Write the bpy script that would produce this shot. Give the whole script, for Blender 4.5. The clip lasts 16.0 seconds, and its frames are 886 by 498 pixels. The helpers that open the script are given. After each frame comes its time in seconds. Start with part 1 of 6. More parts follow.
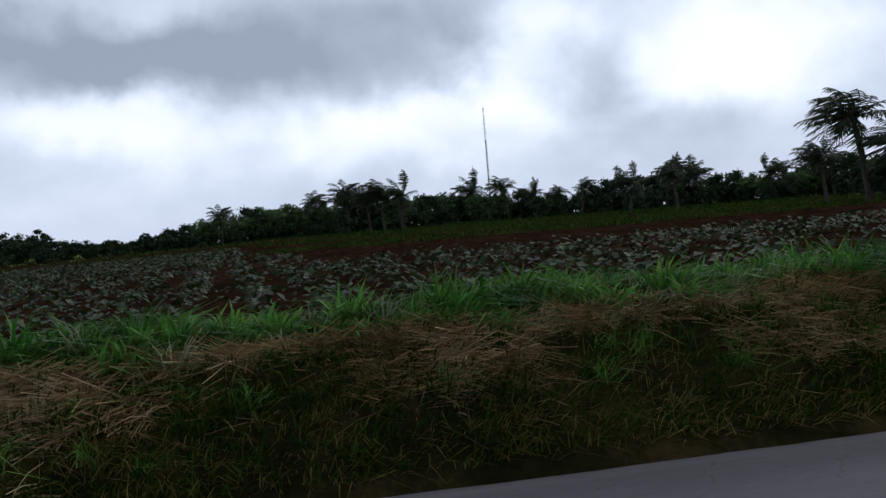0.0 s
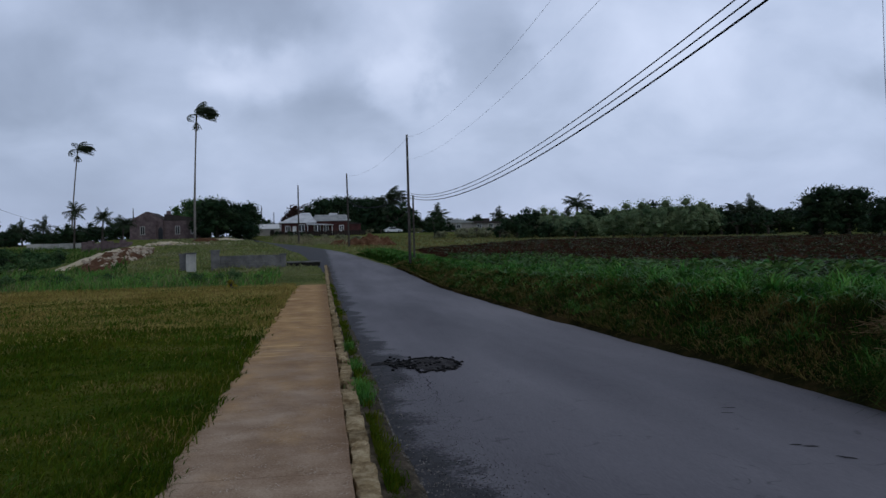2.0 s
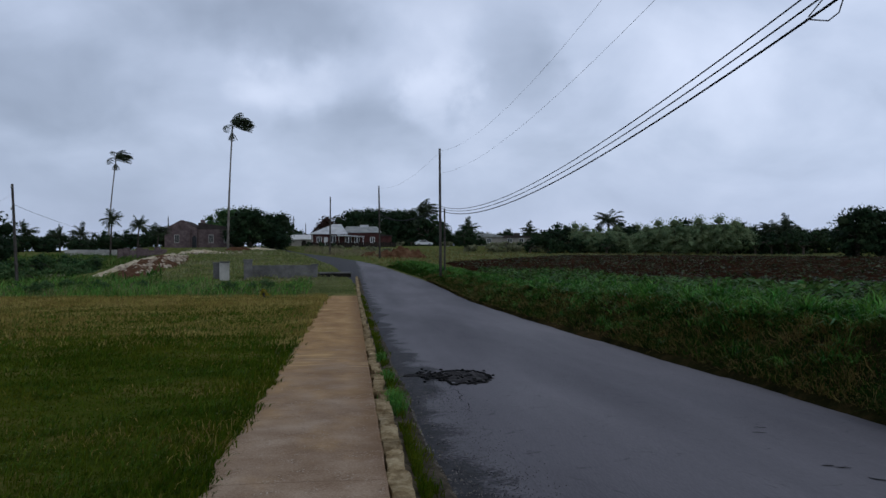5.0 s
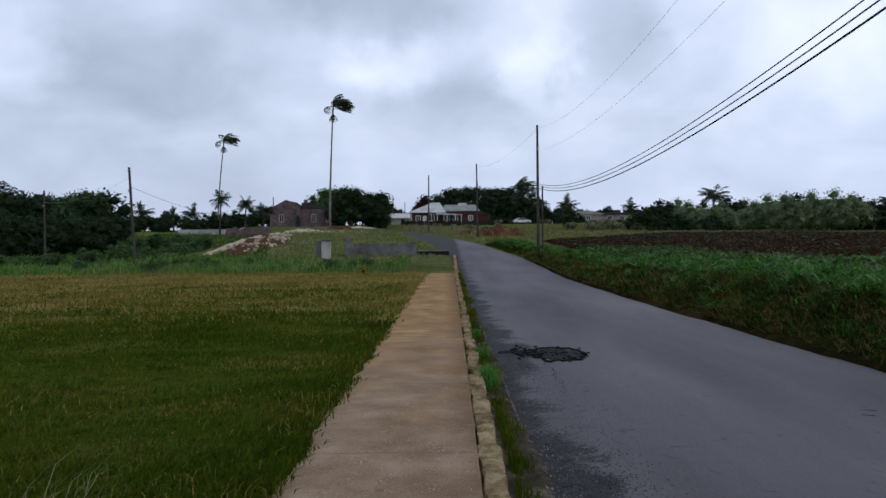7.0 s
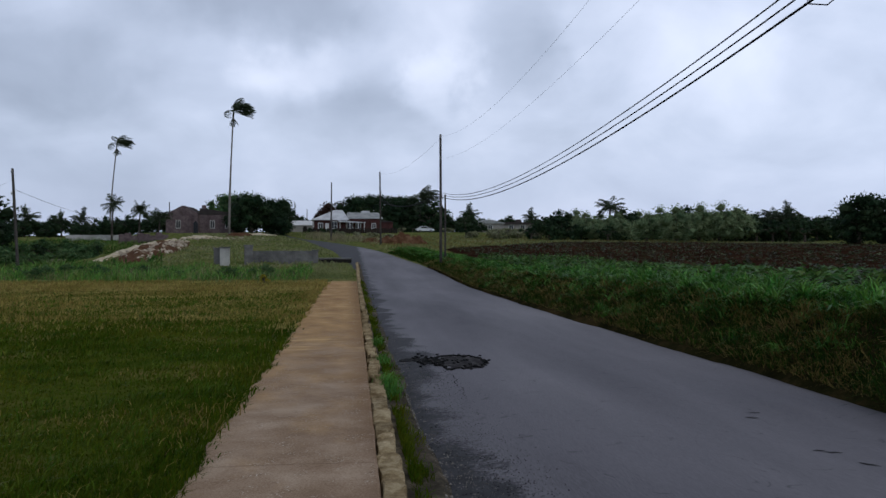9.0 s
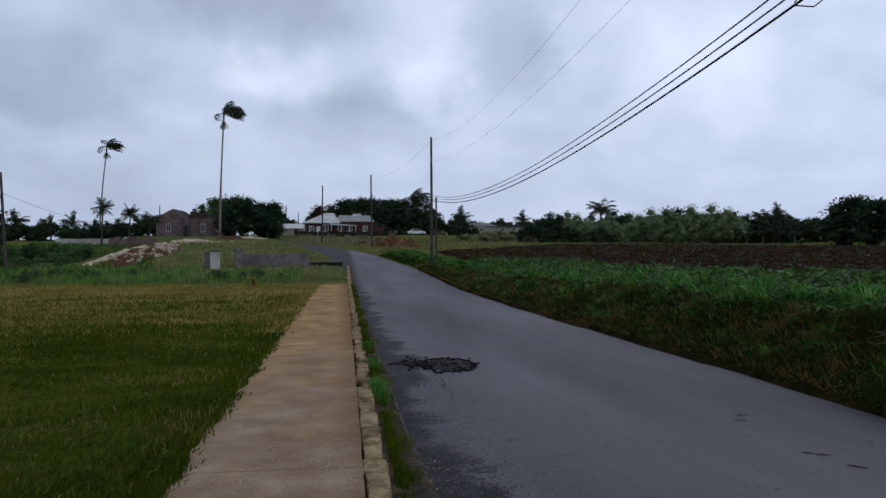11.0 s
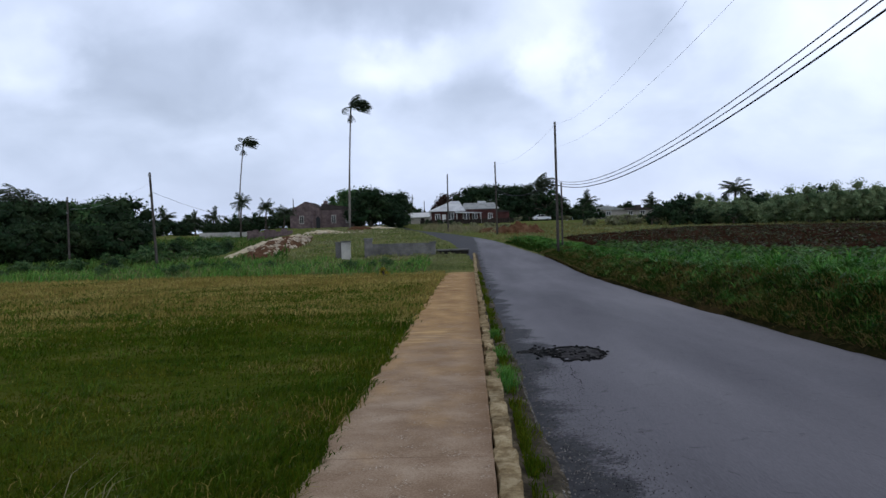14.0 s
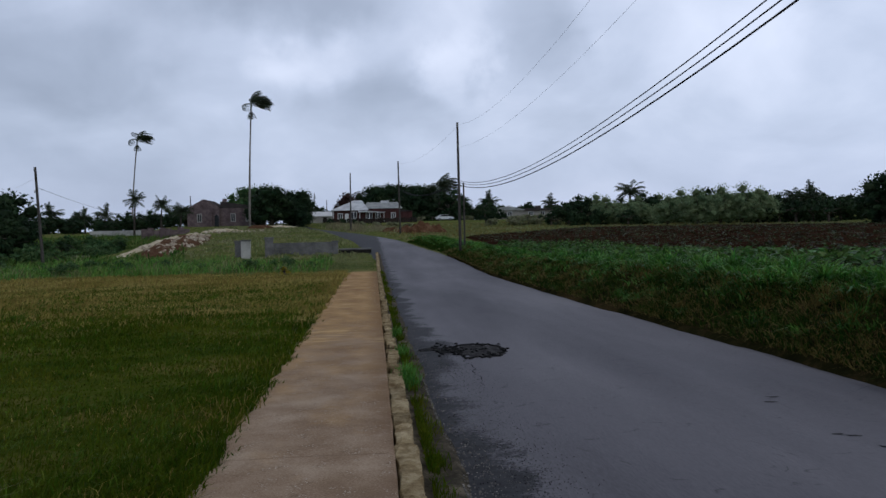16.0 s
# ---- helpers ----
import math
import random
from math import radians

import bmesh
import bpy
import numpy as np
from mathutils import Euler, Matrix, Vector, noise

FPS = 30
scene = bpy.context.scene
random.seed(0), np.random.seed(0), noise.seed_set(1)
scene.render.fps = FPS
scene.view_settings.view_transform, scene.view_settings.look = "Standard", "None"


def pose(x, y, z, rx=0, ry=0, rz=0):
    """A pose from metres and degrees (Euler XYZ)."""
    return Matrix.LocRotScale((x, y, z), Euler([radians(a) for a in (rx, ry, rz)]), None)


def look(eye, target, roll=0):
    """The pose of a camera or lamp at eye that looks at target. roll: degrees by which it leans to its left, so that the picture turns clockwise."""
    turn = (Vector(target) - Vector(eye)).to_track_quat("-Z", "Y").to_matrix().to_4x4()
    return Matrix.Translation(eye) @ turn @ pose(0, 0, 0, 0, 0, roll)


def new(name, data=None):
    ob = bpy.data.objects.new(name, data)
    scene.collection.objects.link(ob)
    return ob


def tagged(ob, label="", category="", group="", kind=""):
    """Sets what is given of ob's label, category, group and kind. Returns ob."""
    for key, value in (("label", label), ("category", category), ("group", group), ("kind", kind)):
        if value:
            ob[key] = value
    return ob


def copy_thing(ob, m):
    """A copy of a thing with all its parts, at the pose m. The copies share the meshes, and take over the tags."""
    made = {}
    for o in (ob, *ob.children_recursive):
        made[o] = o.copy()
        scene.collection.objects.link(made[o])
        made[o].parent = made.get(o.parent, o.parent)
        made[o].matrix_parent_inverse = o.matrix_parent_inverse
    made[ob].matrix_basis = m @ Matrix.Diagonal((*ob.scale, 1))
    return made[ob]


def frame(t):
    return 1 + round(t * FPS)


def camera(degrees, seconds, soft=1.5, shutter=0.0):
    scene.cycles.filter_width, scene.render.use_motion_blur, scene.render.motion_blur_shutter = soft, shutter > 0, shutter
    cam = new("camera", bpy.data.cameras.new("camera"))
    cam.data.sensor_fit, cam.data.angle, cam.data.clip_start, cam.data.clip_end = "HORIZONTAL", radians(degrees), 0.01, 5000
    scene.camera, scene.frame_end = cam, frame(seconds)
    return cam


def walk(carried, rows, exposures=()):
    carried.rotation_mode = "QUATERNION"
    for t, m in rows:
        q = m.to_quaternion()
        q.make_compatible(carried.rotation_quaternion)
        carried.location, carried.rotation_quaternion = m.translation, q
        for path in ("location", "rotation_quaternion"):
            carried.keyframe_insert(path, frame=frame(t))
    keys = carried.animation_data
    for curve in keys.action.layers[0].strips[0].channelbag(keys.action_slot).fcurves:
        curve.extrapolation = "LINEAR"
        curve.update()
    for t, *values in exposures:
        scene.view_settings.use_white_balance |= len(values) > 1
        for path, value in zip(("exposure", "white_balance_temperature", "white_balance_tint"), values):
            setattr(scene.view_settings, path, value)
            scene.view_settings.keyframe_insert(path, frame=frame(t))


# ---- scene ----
cam = camera(57.0, 16.0, soft=1.5)
PATH = [
    (0, (0.247, 0.038, 1.727), (2.23, -0.217, 1.667), -4.7),
    (0.2, (0.255, 0.049, 1.723), (2.209, 0.472, 1.699), -5.9),
    (0.5, (0.267, 0.05, 1.73), (1.88, 1.233, 1.765), -6.1),
    (0.7, (0.226, 0.098, 1.711), (1.506, 1.635, 1.747), -5.3),
    (1, (0.112, 0.112, 1.679), (0.8996, 1.9504, 1.6978), -1.43),
    (1.2, (0.092, 0.135, 1.691), (0.624, 2.063, 1.729), -1.1),
    (1.5, (0.026, 0.152, 1.661), (0.3417, 2.127, 1.6874), -1.83),
    (2, (-0.0, 0.148, 1.666), (0.3059, 2.1247, 1.6411), -1.34),
    (2.5, (-0.02, 0.135, 1.657), (0.2897, 2.1113, 1.6598), -1.11),
    (3, (-0.031, 0.129, 1.662), (0.3053, 2.1004, 1.689), -0.95),
    (5.5, (-0.089, -0.03, 1.674), (0.047, 1.966, 1.665), 0.5),
    (6, (-0.07, -0.033, 1.666), (-0.107, 1.966, 1.627), -0.6),
    (6.5, (-0.05, -0.039, 1.66), (-0.129, 1.959, 1.614), -1.5),
    (7, (-0.017, -0.041, 1.657), (-0.024, 1.958, 1.614), -0.5),
    (7.5, (-0.005, -0.034, 1.657), (0.112, 1.962, 1.611), 0.2),
    (8, (0.006, -0.026, 1.655), (0.205, 1.964, 1.627), 0.4),
    (8.5, (0.009, -0.013, 1.66), (0.237, 1.974, 1.631), -0.2),
    (9, (0.0, 0.0, 1.65), (0.23, 1.987, 1.626), 0.0),
    (11.5, (0.058, 0.045, 1.651), (0.326, 2.027, 1.638), -0.4),
    (12, (0.056, 0.042, 1.653), (0.379, 2.016, 1.662), 0.0),
    (12.5, (0.02, 0.048, 1.645), (0.28, 2.031, 1.626), -0.3),
    (13, (0.005, 0.023, 1.649), (0.052, 2.02, 1.561), -0.3),
    (13.5, (-0.009, 0.01, 1.661), (-0.057, 2.006, 1.546), 0.1),
    (14, (0.049, -0.001, 1.692), (-0.008, 1.998, 1.646), -1.6),
    (14.5, (0.057, -0.014, 1.674), (0.101, 1.986, 1.659), 0.8),
    (15, (0.083, -0.024, 1.675), (0.098, 1.976, 1.649), -0.2),
    (15.5, (0.087, -0.029, 1.676), (0.168, 1.969, 1.637), 0.0),
    (16, (0.059, -0.032, 1.677), (0.239, 1.959, 1.624), -1.3),
]
walk(cam, [(t, look(eye, target, roll)) for t, eye, target, roll in PATH],
     [(0.0, 0.0, 6600, 6), (0.5, -0.1, 6350, 8), (1.0, -0.56, 5950, 5), (1.5, -0.54, 5950, 6), (2.0, -0.25, 6050, 8), (2.5, -0.1, 6100, 8), (3.0, -0.17, 6100, 8),
      (5.5, -0.13, 6250, 7), (6.0, 0.12, 6400, 8), (7.0, 0.18, 6400, 8), (9.0, 0.05, 6350, 8), (11.5, -0.05, 6300, 8), (12.5, -0.14, 6300, 8), (13.0, 0.16, 6350, 8),
      (13.5, 0.3, 6400, 9), (14.0, 0.36, 6350, 8), (14.5, 0.05, 6350, 8), (16.0, -0.05, 6300, 8)])

# ---- sky and light ----
SKY_STRENGTH = 1.0
SUN_EL, SUN_AZ = 52.0, 140.0


# cloud: bearing (clockwise from ahead), height over the horizon, half width, half height, all in degrees; weight
GREY_BANKS = [(-28, 3.5, 16, 5, -0.3), (-10, 3.5, 14, 4, -0.18), (93, 13, 13, 4.5, -0.95), (82, 12, 9, 3, -0.5), (73, 12.5, 10, 2.6, -0.75), (64, 14, 8, 2.4, -0.5), (107, 9, 6, 3, -0.4), (114, 5, 6, 3, -0.35), (54, 8, 6, 1.5, -0.5),
              (62, 6.3, 6, 1.3, -0.4), (51, 9.5, 4, 2, -0.3), (39, 9.5, 4.5, 1.8, -0.3), (12, 13.5, 4.5, 4.5, -0.32), (2, 8.7, 7, 3.6, -0.32), (-5, 15.5, 10, 2.8, -0.5), (-21, 10.5, 10, 4.5, -0.4)]
BRIGHT_GAPS = [(104, 11, 5, 5, 0.75), (98, 6.5, 10, 3, 0.6), (118, 10, 9, 5, 0.7), (75.5, 8, 9, 2.6, 0.65), (53, 11.5, 8, 3, 0.55), (42, 13, 6, 4, 0.4), (86, 6, 9, 2.6, 0.4),
               (-3, 11, 4.5, 2, 0.35), (7, 11, 2.5, 2.8, 0.4), (-27.5, 11.5, 3.5, 3, 0.4), (23, 12, 9, 5, 0.3)]


def make_world():
    w = bpy.data.worlds.new("overcast_sky")
    scene.world = w
    w.use_nodes = True
    nt = w.node_tree
    nt.nodes.clear()
    N, L = nt.nodes.new, nt.links.new
    co = N("ShaderNodeTexCoord")
    sep = N("ShaderNodeSeparateXYZ"); L(co.outputs["Generated"], sep.inputs[0])
    up = N("ShaderNodeMath"); up.operation = "MAXIMUM"; L(sep.outputs["Z"], up.inputs[0]); up.inputs[1].default_value = 0.0
    zz = N("ShaderNodeMath"); zz.operation = "ADD"; L(up.outputs[0], zz.inputs[0]); zz.inputs[1].default_value = 0.5
    div = N("ShaderNodeVectorMath"); div.operation = "DIVIDE"
    L(co.outputs["Generated"], div.inputs[0])
    comb = N("ShaderNodeCombineXYZ")
    for k in range(3):
        L(zz.outputs[0], comb.inputs[k])
    L(comb.outputs[0], div.inputs[1])
    flat = N("ShaderNodeVectorMath"); flat.operation = "MULTIPLY"; L(div.outputs[0], flat.inputs[0]); flat.inputs[1].default_value = (1, 1, 0.0)
    shift = N("ShaderNodeVectorMath"); shift.operation = "ADD"; L(flat.outputs[0], shift.inputs[0]); shift.inputs[1].default_value = (1.4, 2.3, 0.0)

    def noise_node(scale, detail, rough, dist):
        n = N("ShaderNodeTexNoise"); n.inputs["Scale"].default_value = scale; n.inputs["Detail"].default_value = detail
        n.inputs["Roughness"].default_value = rough; n.inputs["Distortion"].default_value = dist
        L(shift.outputs[0], n.inputs["Vector"])
        return n.outputs["Fac"]
    a, b = noise_node(1.75, 4, 0.48, 0.4), noise_node(4.6, 6, 0.5, 0.3)
    m = N("ShaderNodeMath"); m.operation = "MULTIPLY_ADD"; L(b, m.inputs[0]); m.inputs[1].default_value = 1.1
    m2 = N("ShaderNodeMath"); m2.operation = "MULTIPLY_ADD"; L(a, m2.inputs[0]); m2.inputs[1].default_value = 0.9; m2.inputs[2].default_value = -1.0
    L(m2.outputs[0], m.inputs[2])
    # bearing and height over the horizon in degrees, ruffled so that the cloud banks have ragged edges
    az = N("ShaderNodeMath"); az.operation = "ARCTAN2"; L(sep.outputs["X"], az.inputs[0]); L(sep.outputs["Y"], az.inputs[1])
    el = N("ShaderNodeMath"); el.operation = "ARCSINE"; L(sep.outputs["Z"], el.inputs[0])
    ae = N("ShaderNodeCombineXYZ"); L(az.outputs[0], ae.inputs[0]); L(el.outputs[0], ae.inputs[1])
    deg = N("ShaderNodeVectorMath"); deg.operation = "SCALE"; L(ae.outputs[0], deg.inputs[0]); deg.inputs["Scale"].default_value = 180 / math.pi
    place_ = deg.outputs[0]
    for scale, amount in ((9.0, 8.0), (26.0, 3.0)):
        rn = N("ShaderNodeTexNoise"); rn.inputs["Scale"].default_value = scale; rn.inputs["Detail"].default_value = 5; L(co.outputs["Generated"], rn.inputs["Vector"])
        off = N("ShaderNodeVectorMath"); off.operation = "MULTIPLY_ADD"; L(rn.outputs["Color"], off.inputs[0]); off.inputs[1].default_value = (amount, amount * 0.55, 0); L(place_, off.inputs[2])
        back = N("ShaderNodeVectorMath"); back.operation = "SUBTRACT"; L(off.outputs[0], back.inputs[0]); back.inputs[1].default_value = (amount / 2, amount * 0.275, 0)
        place_ = back.outputs[0]
    total = m.outputs[0]
    for bearing, height, wide, tall, weight in GREY_BANKS + BRIGHT_GAPS:
        d = N("ShaderNodeVectorMath"); d.operation = "SUBTRACT"; L(place_, d.inputs[0]); d.inputs[1].default_value = (bearing, height, 0)
        e = N("ShaderNodeVectorMath"); e.operation = "MULTIPLY"; L(d.outputs[0], e.inputs[0]); e.inputs[1].default_value = (1 / wide, 1 / tall, 0)
        ln = N("ShaderNodeVectorMath"); ln.operation = "LENGTH"; L(e.outputs[0], ln.inputs[0])
        fall = N("ShaderNodeMapRange"); fall.interpolation_type = "SMOOTHSTEP"; L(ln.outputs["Value"], fall.inputs[0])
        fall.inputs[1].default_value, fall.inputs[2].default_value, fall.inputs[3].default_value, fall.inputs[4].default_value = 0.25, 1.25, weight, 0.0
        plus = N("ShaderNodeMath"); plus.operation = "ADD"; L(total, plus.inputs[0]); L(fall.outputs[0], plus.inputs[1])
        total = plus.outputs[0]
    half = N("ShaderNodeMath"); half.operation = "MULTIPLY_ADD"; L(total, half.inputs[0]); half.inputs[1].default_value = 0.5; half.inputs[2].default_value = 0.5
    ramp = N("ShaderNodeValToRGB")
    els = ramp.color_ramp.elements
    for k in range(3):
        els.new(0.5)
    for e, (p, c) in zip(els, ((0.0, (0.29, 0.335, 0.44, 1)), (0.3, (0.45, 0.51, 0.655, 1)), (0.5, (0.60, 0.665, 0.84, 1)), (0.72, (0.80, 0.855, 1.04, 1)), (1.0, (1.04, 1.08, 1.24, 1)))):
        e.position, e.color = p, c
    L(half.outputs[0], ramp.inputs[0])
    # thin even haze towards the horizon
    mr = N("ShaderNodeMapRange"); L(up.outputs[0], mr.inputs[0])
    mr.inputs[1].default_value, mr.inputs[2].default_value, mr.inputs[3].default_value, mr.inputs[4].default_value = 0.0, 0.12, 0.65, 0.0
    haze = N("ShaderNodeMix"); haze.data_type = "RGBA"; L(mr.outputs[0], haze.inputs[0]); L(ramp.outputs[0], haze.inputs[6]); haze.inputs[7].default_value = (0.50, 0.56, 0.76, 1)
    # the open west is brighter than the rest
    br = N("ShaderNodeMapRange"); L(sep.outputs["X"], br.inputs[0])
    br.inputs[1].default_value, br.inputs[2].default_value, br.inputs[3].default_value, br.inputs[4].default_value = 0.2, 1.0, 1.0, 1.17
    bm_ = N("ShaderNodeMix"); bm_.data_type = "RGBA"; bm_.blend_type = "MULTIPLY"; bm_.inputs[0].default_value = 1.0
    L(haze.outputs[2], bm_.inputs[6]); L(br.outputs[0], bm_.inputs[7])
    # added dimming of the unseen sky overhead, so less light reaches the ground
    ov = N("ShaderNodeMapRange"); L(up.outputs[0], ov.inputs[0])
    ov.inputs[1].default_value, ov.inputs[2].default_value, ov.inputs[3].default_value, ov.inputs[4].default_value = 0.27, 0.8, 1.0, 0.30
    ovm = N("ShaderNodeMix"); ovm.data_type = "RGBA"; ovm.blend_type = "MULTIPLY"; ovm.inputs[0].default_value = 1.0
    L(bm_.outputs[2], ovm.inputs[6]); L(ov.outputs[0], ovm.inputs[7])
    sky = N("ShaderNodeTexSky"); sky.sky_type = "NISHITA"; sky.sun_disc = False
    sky.sun_elevation, sky.sun_rotation = radians(SUN_EL), radians(SUN_AZ)
    bg1, bg2, out = N("ShaderNodeBackground"), N("ShaderNodeBackground"), N("ShaderNodeOutputWorld")
    L(sky.outputs[0], bg1.inputs[0]); bg1.inputs[1].default_value = 0.08
    L(ovm.outputs[2], bg2.inputs[0]); bg2.inputs[1].default_value = SKY_STRENGTH
    mix = N("ShaderNodeMixShader"); mix.inputs[0].default_value = 0.93
    L(bg1.outputs[0], mix.inputs[1]); L(bg2.outputs[0], mix.inputs[2]); L(mix.outputs[0], out.inputs[0])


make_world()
sun = new("sun", bpy.data.lights.new("sun", "SUN"))
sun.data.energy, sun.data.angle, sun.data.color = 0.4, radians(25), (1.0, 0.96, 0.9)
sun.matrix_world = look((0, 0, 0), (-math.sin(radians(SUN_AZ)) * math.cos(radians(SUN_EL)), -math.cos(radians(SUN_AZ)) * math.cos(radians(SUN_EL)), -math.sin(radians(SUN_EL))))


# ---- materials ----
def material(name, colours, scale=3.0, fine=40.0, rough=0.85, bump=0.3, metal=0.0, spec=0.015, island=0.0, obj=0.0, hue=0.0, thin=0.0, fine_amount=0.35, stretch=(1, 1, 1)):
    """Two scales of noise over a ramp of colours; island/obj: how far single pieces differ in lightness."""
    m = bpy.data.materials.new(name)
    m.use_nodes = True
    nt = m.node_tree
    N, L = nt.nodes.new, nt.links.new
    bsdf = nt.nodes["Principled BSDF"]
    geo = N("ShaderNodeNewGeometry")
    sc = N("ShaderNodeVectorMath"); sc.operation = "MULTIPLY"; L(geo.outputs["Position"], sc.inputs[0]); sc.inputs[1].default_value = stretch
    n1, n2 = N("ShaderNodeTexNoise"), N("ShaderNodeTexNoise")
    for n, s, d in ((n1, scale, 5), (n2, fine, 4)):
        n.inputs["Scale"].default_value, n.inputs["Detail"].default_value = s, d
        n.inputs["Roughness"].default_value = 0.6
        L(sc.outputs[0], n.inputs["Vector"])
    add = N("ShaderNodeMath"); add.operation = "MULTIPLY_ADD"
    L(n2.outputs["Fac"], add.inputs[0]); add.inputs[1].default_value = fine_amount
    sub = N("ShaderNodeMath"); sub.operation = "SUBTRACT"; L(n1.outputs["Fac"], sub.inputs[0]); sub.inputs[1].default_value = fine_amount / 2
    L(sub.outputs[0], add.inputs[2])
    ramp = N("ShaderNodeValToRGB")
    els = ramp.color_ramp.elements
    while len(els) < len(colours):
        els.new(0.5)
    for k, c in enumerate(colours):
        els[k].position = 0.3 + 0.4 * k / max(1, len(colours) - 1)
        els[k].color = (*c, 1)
    L(add.outputs[0], ramp.inputs[0])
    col = ramp.outputs[0]
    if island or obj:
        hs = N("ShaderNodeHueSaturation")
        mr = N("ShaderNodeMapRange")
        if island:
            L(geo.outputs["Random Per Island"], mr.inputs[0])
        else:
            L(N("ShaderNodeObjectInfo").outputs["Random"], mr.inputs[0])
        mr.inputs[3].default_value, mr.inputs[4].default_value = 1 - (island or obj), 1 + (island or obj)
        L(mr.outputs[0], hs.inputs["Value"])
        if hue:
            mh = N("ShaderNodeMapRange"); wn = N("ShaderNodeTexWhiteNoise"); wn.noise_dimensions = "1D"
            L(mr.outputs[0], wn.inputs["W"]); L(wn.outputs["Value"], mh.inputs[0])
            mh.inputs[3].default_value, mh.inputs[4].default_value = 0.5 - hue, 0.5 + hue
            L(mh.outputs[0], hs.inputs["Hue"])
        L(col, hs.inputs["Color"])
        col = hs.outputs[0]
    L(col, bsdf.inputs["Base Color"])
    bsdf.inputs["Roughness"].default_value, bsdf.inputs["Metallic"].default_value = rough, metal
    bsdf.inputs["Specular IOR Level"].default_value = spec
    if bump:
        bp = N("ShaderNodeBump"); bp.inputs["Strength"].default_value = bump; bp.inputs["Distance"].default_value = 0.02
        L(n2.outputs["Fac"], bp.inputs["Height"]); L(bp.outputs[0], bsdf.inputs["Normal"])
    if thin:
        tr, mx = N("ShaderNodeBsdfTranslucent"), N("ShaderNodeMixShader")
        L(col, tr.inputs["Color"]); mx.inputs[0].default_value = thin
        L(bsdf.outputs[0], mx.inputs[1]); L(tr.outputs[0], mx.inputs[2]); L(mx.outputs[0], nt.nodes["Material Output"].inputs[0])
    return m


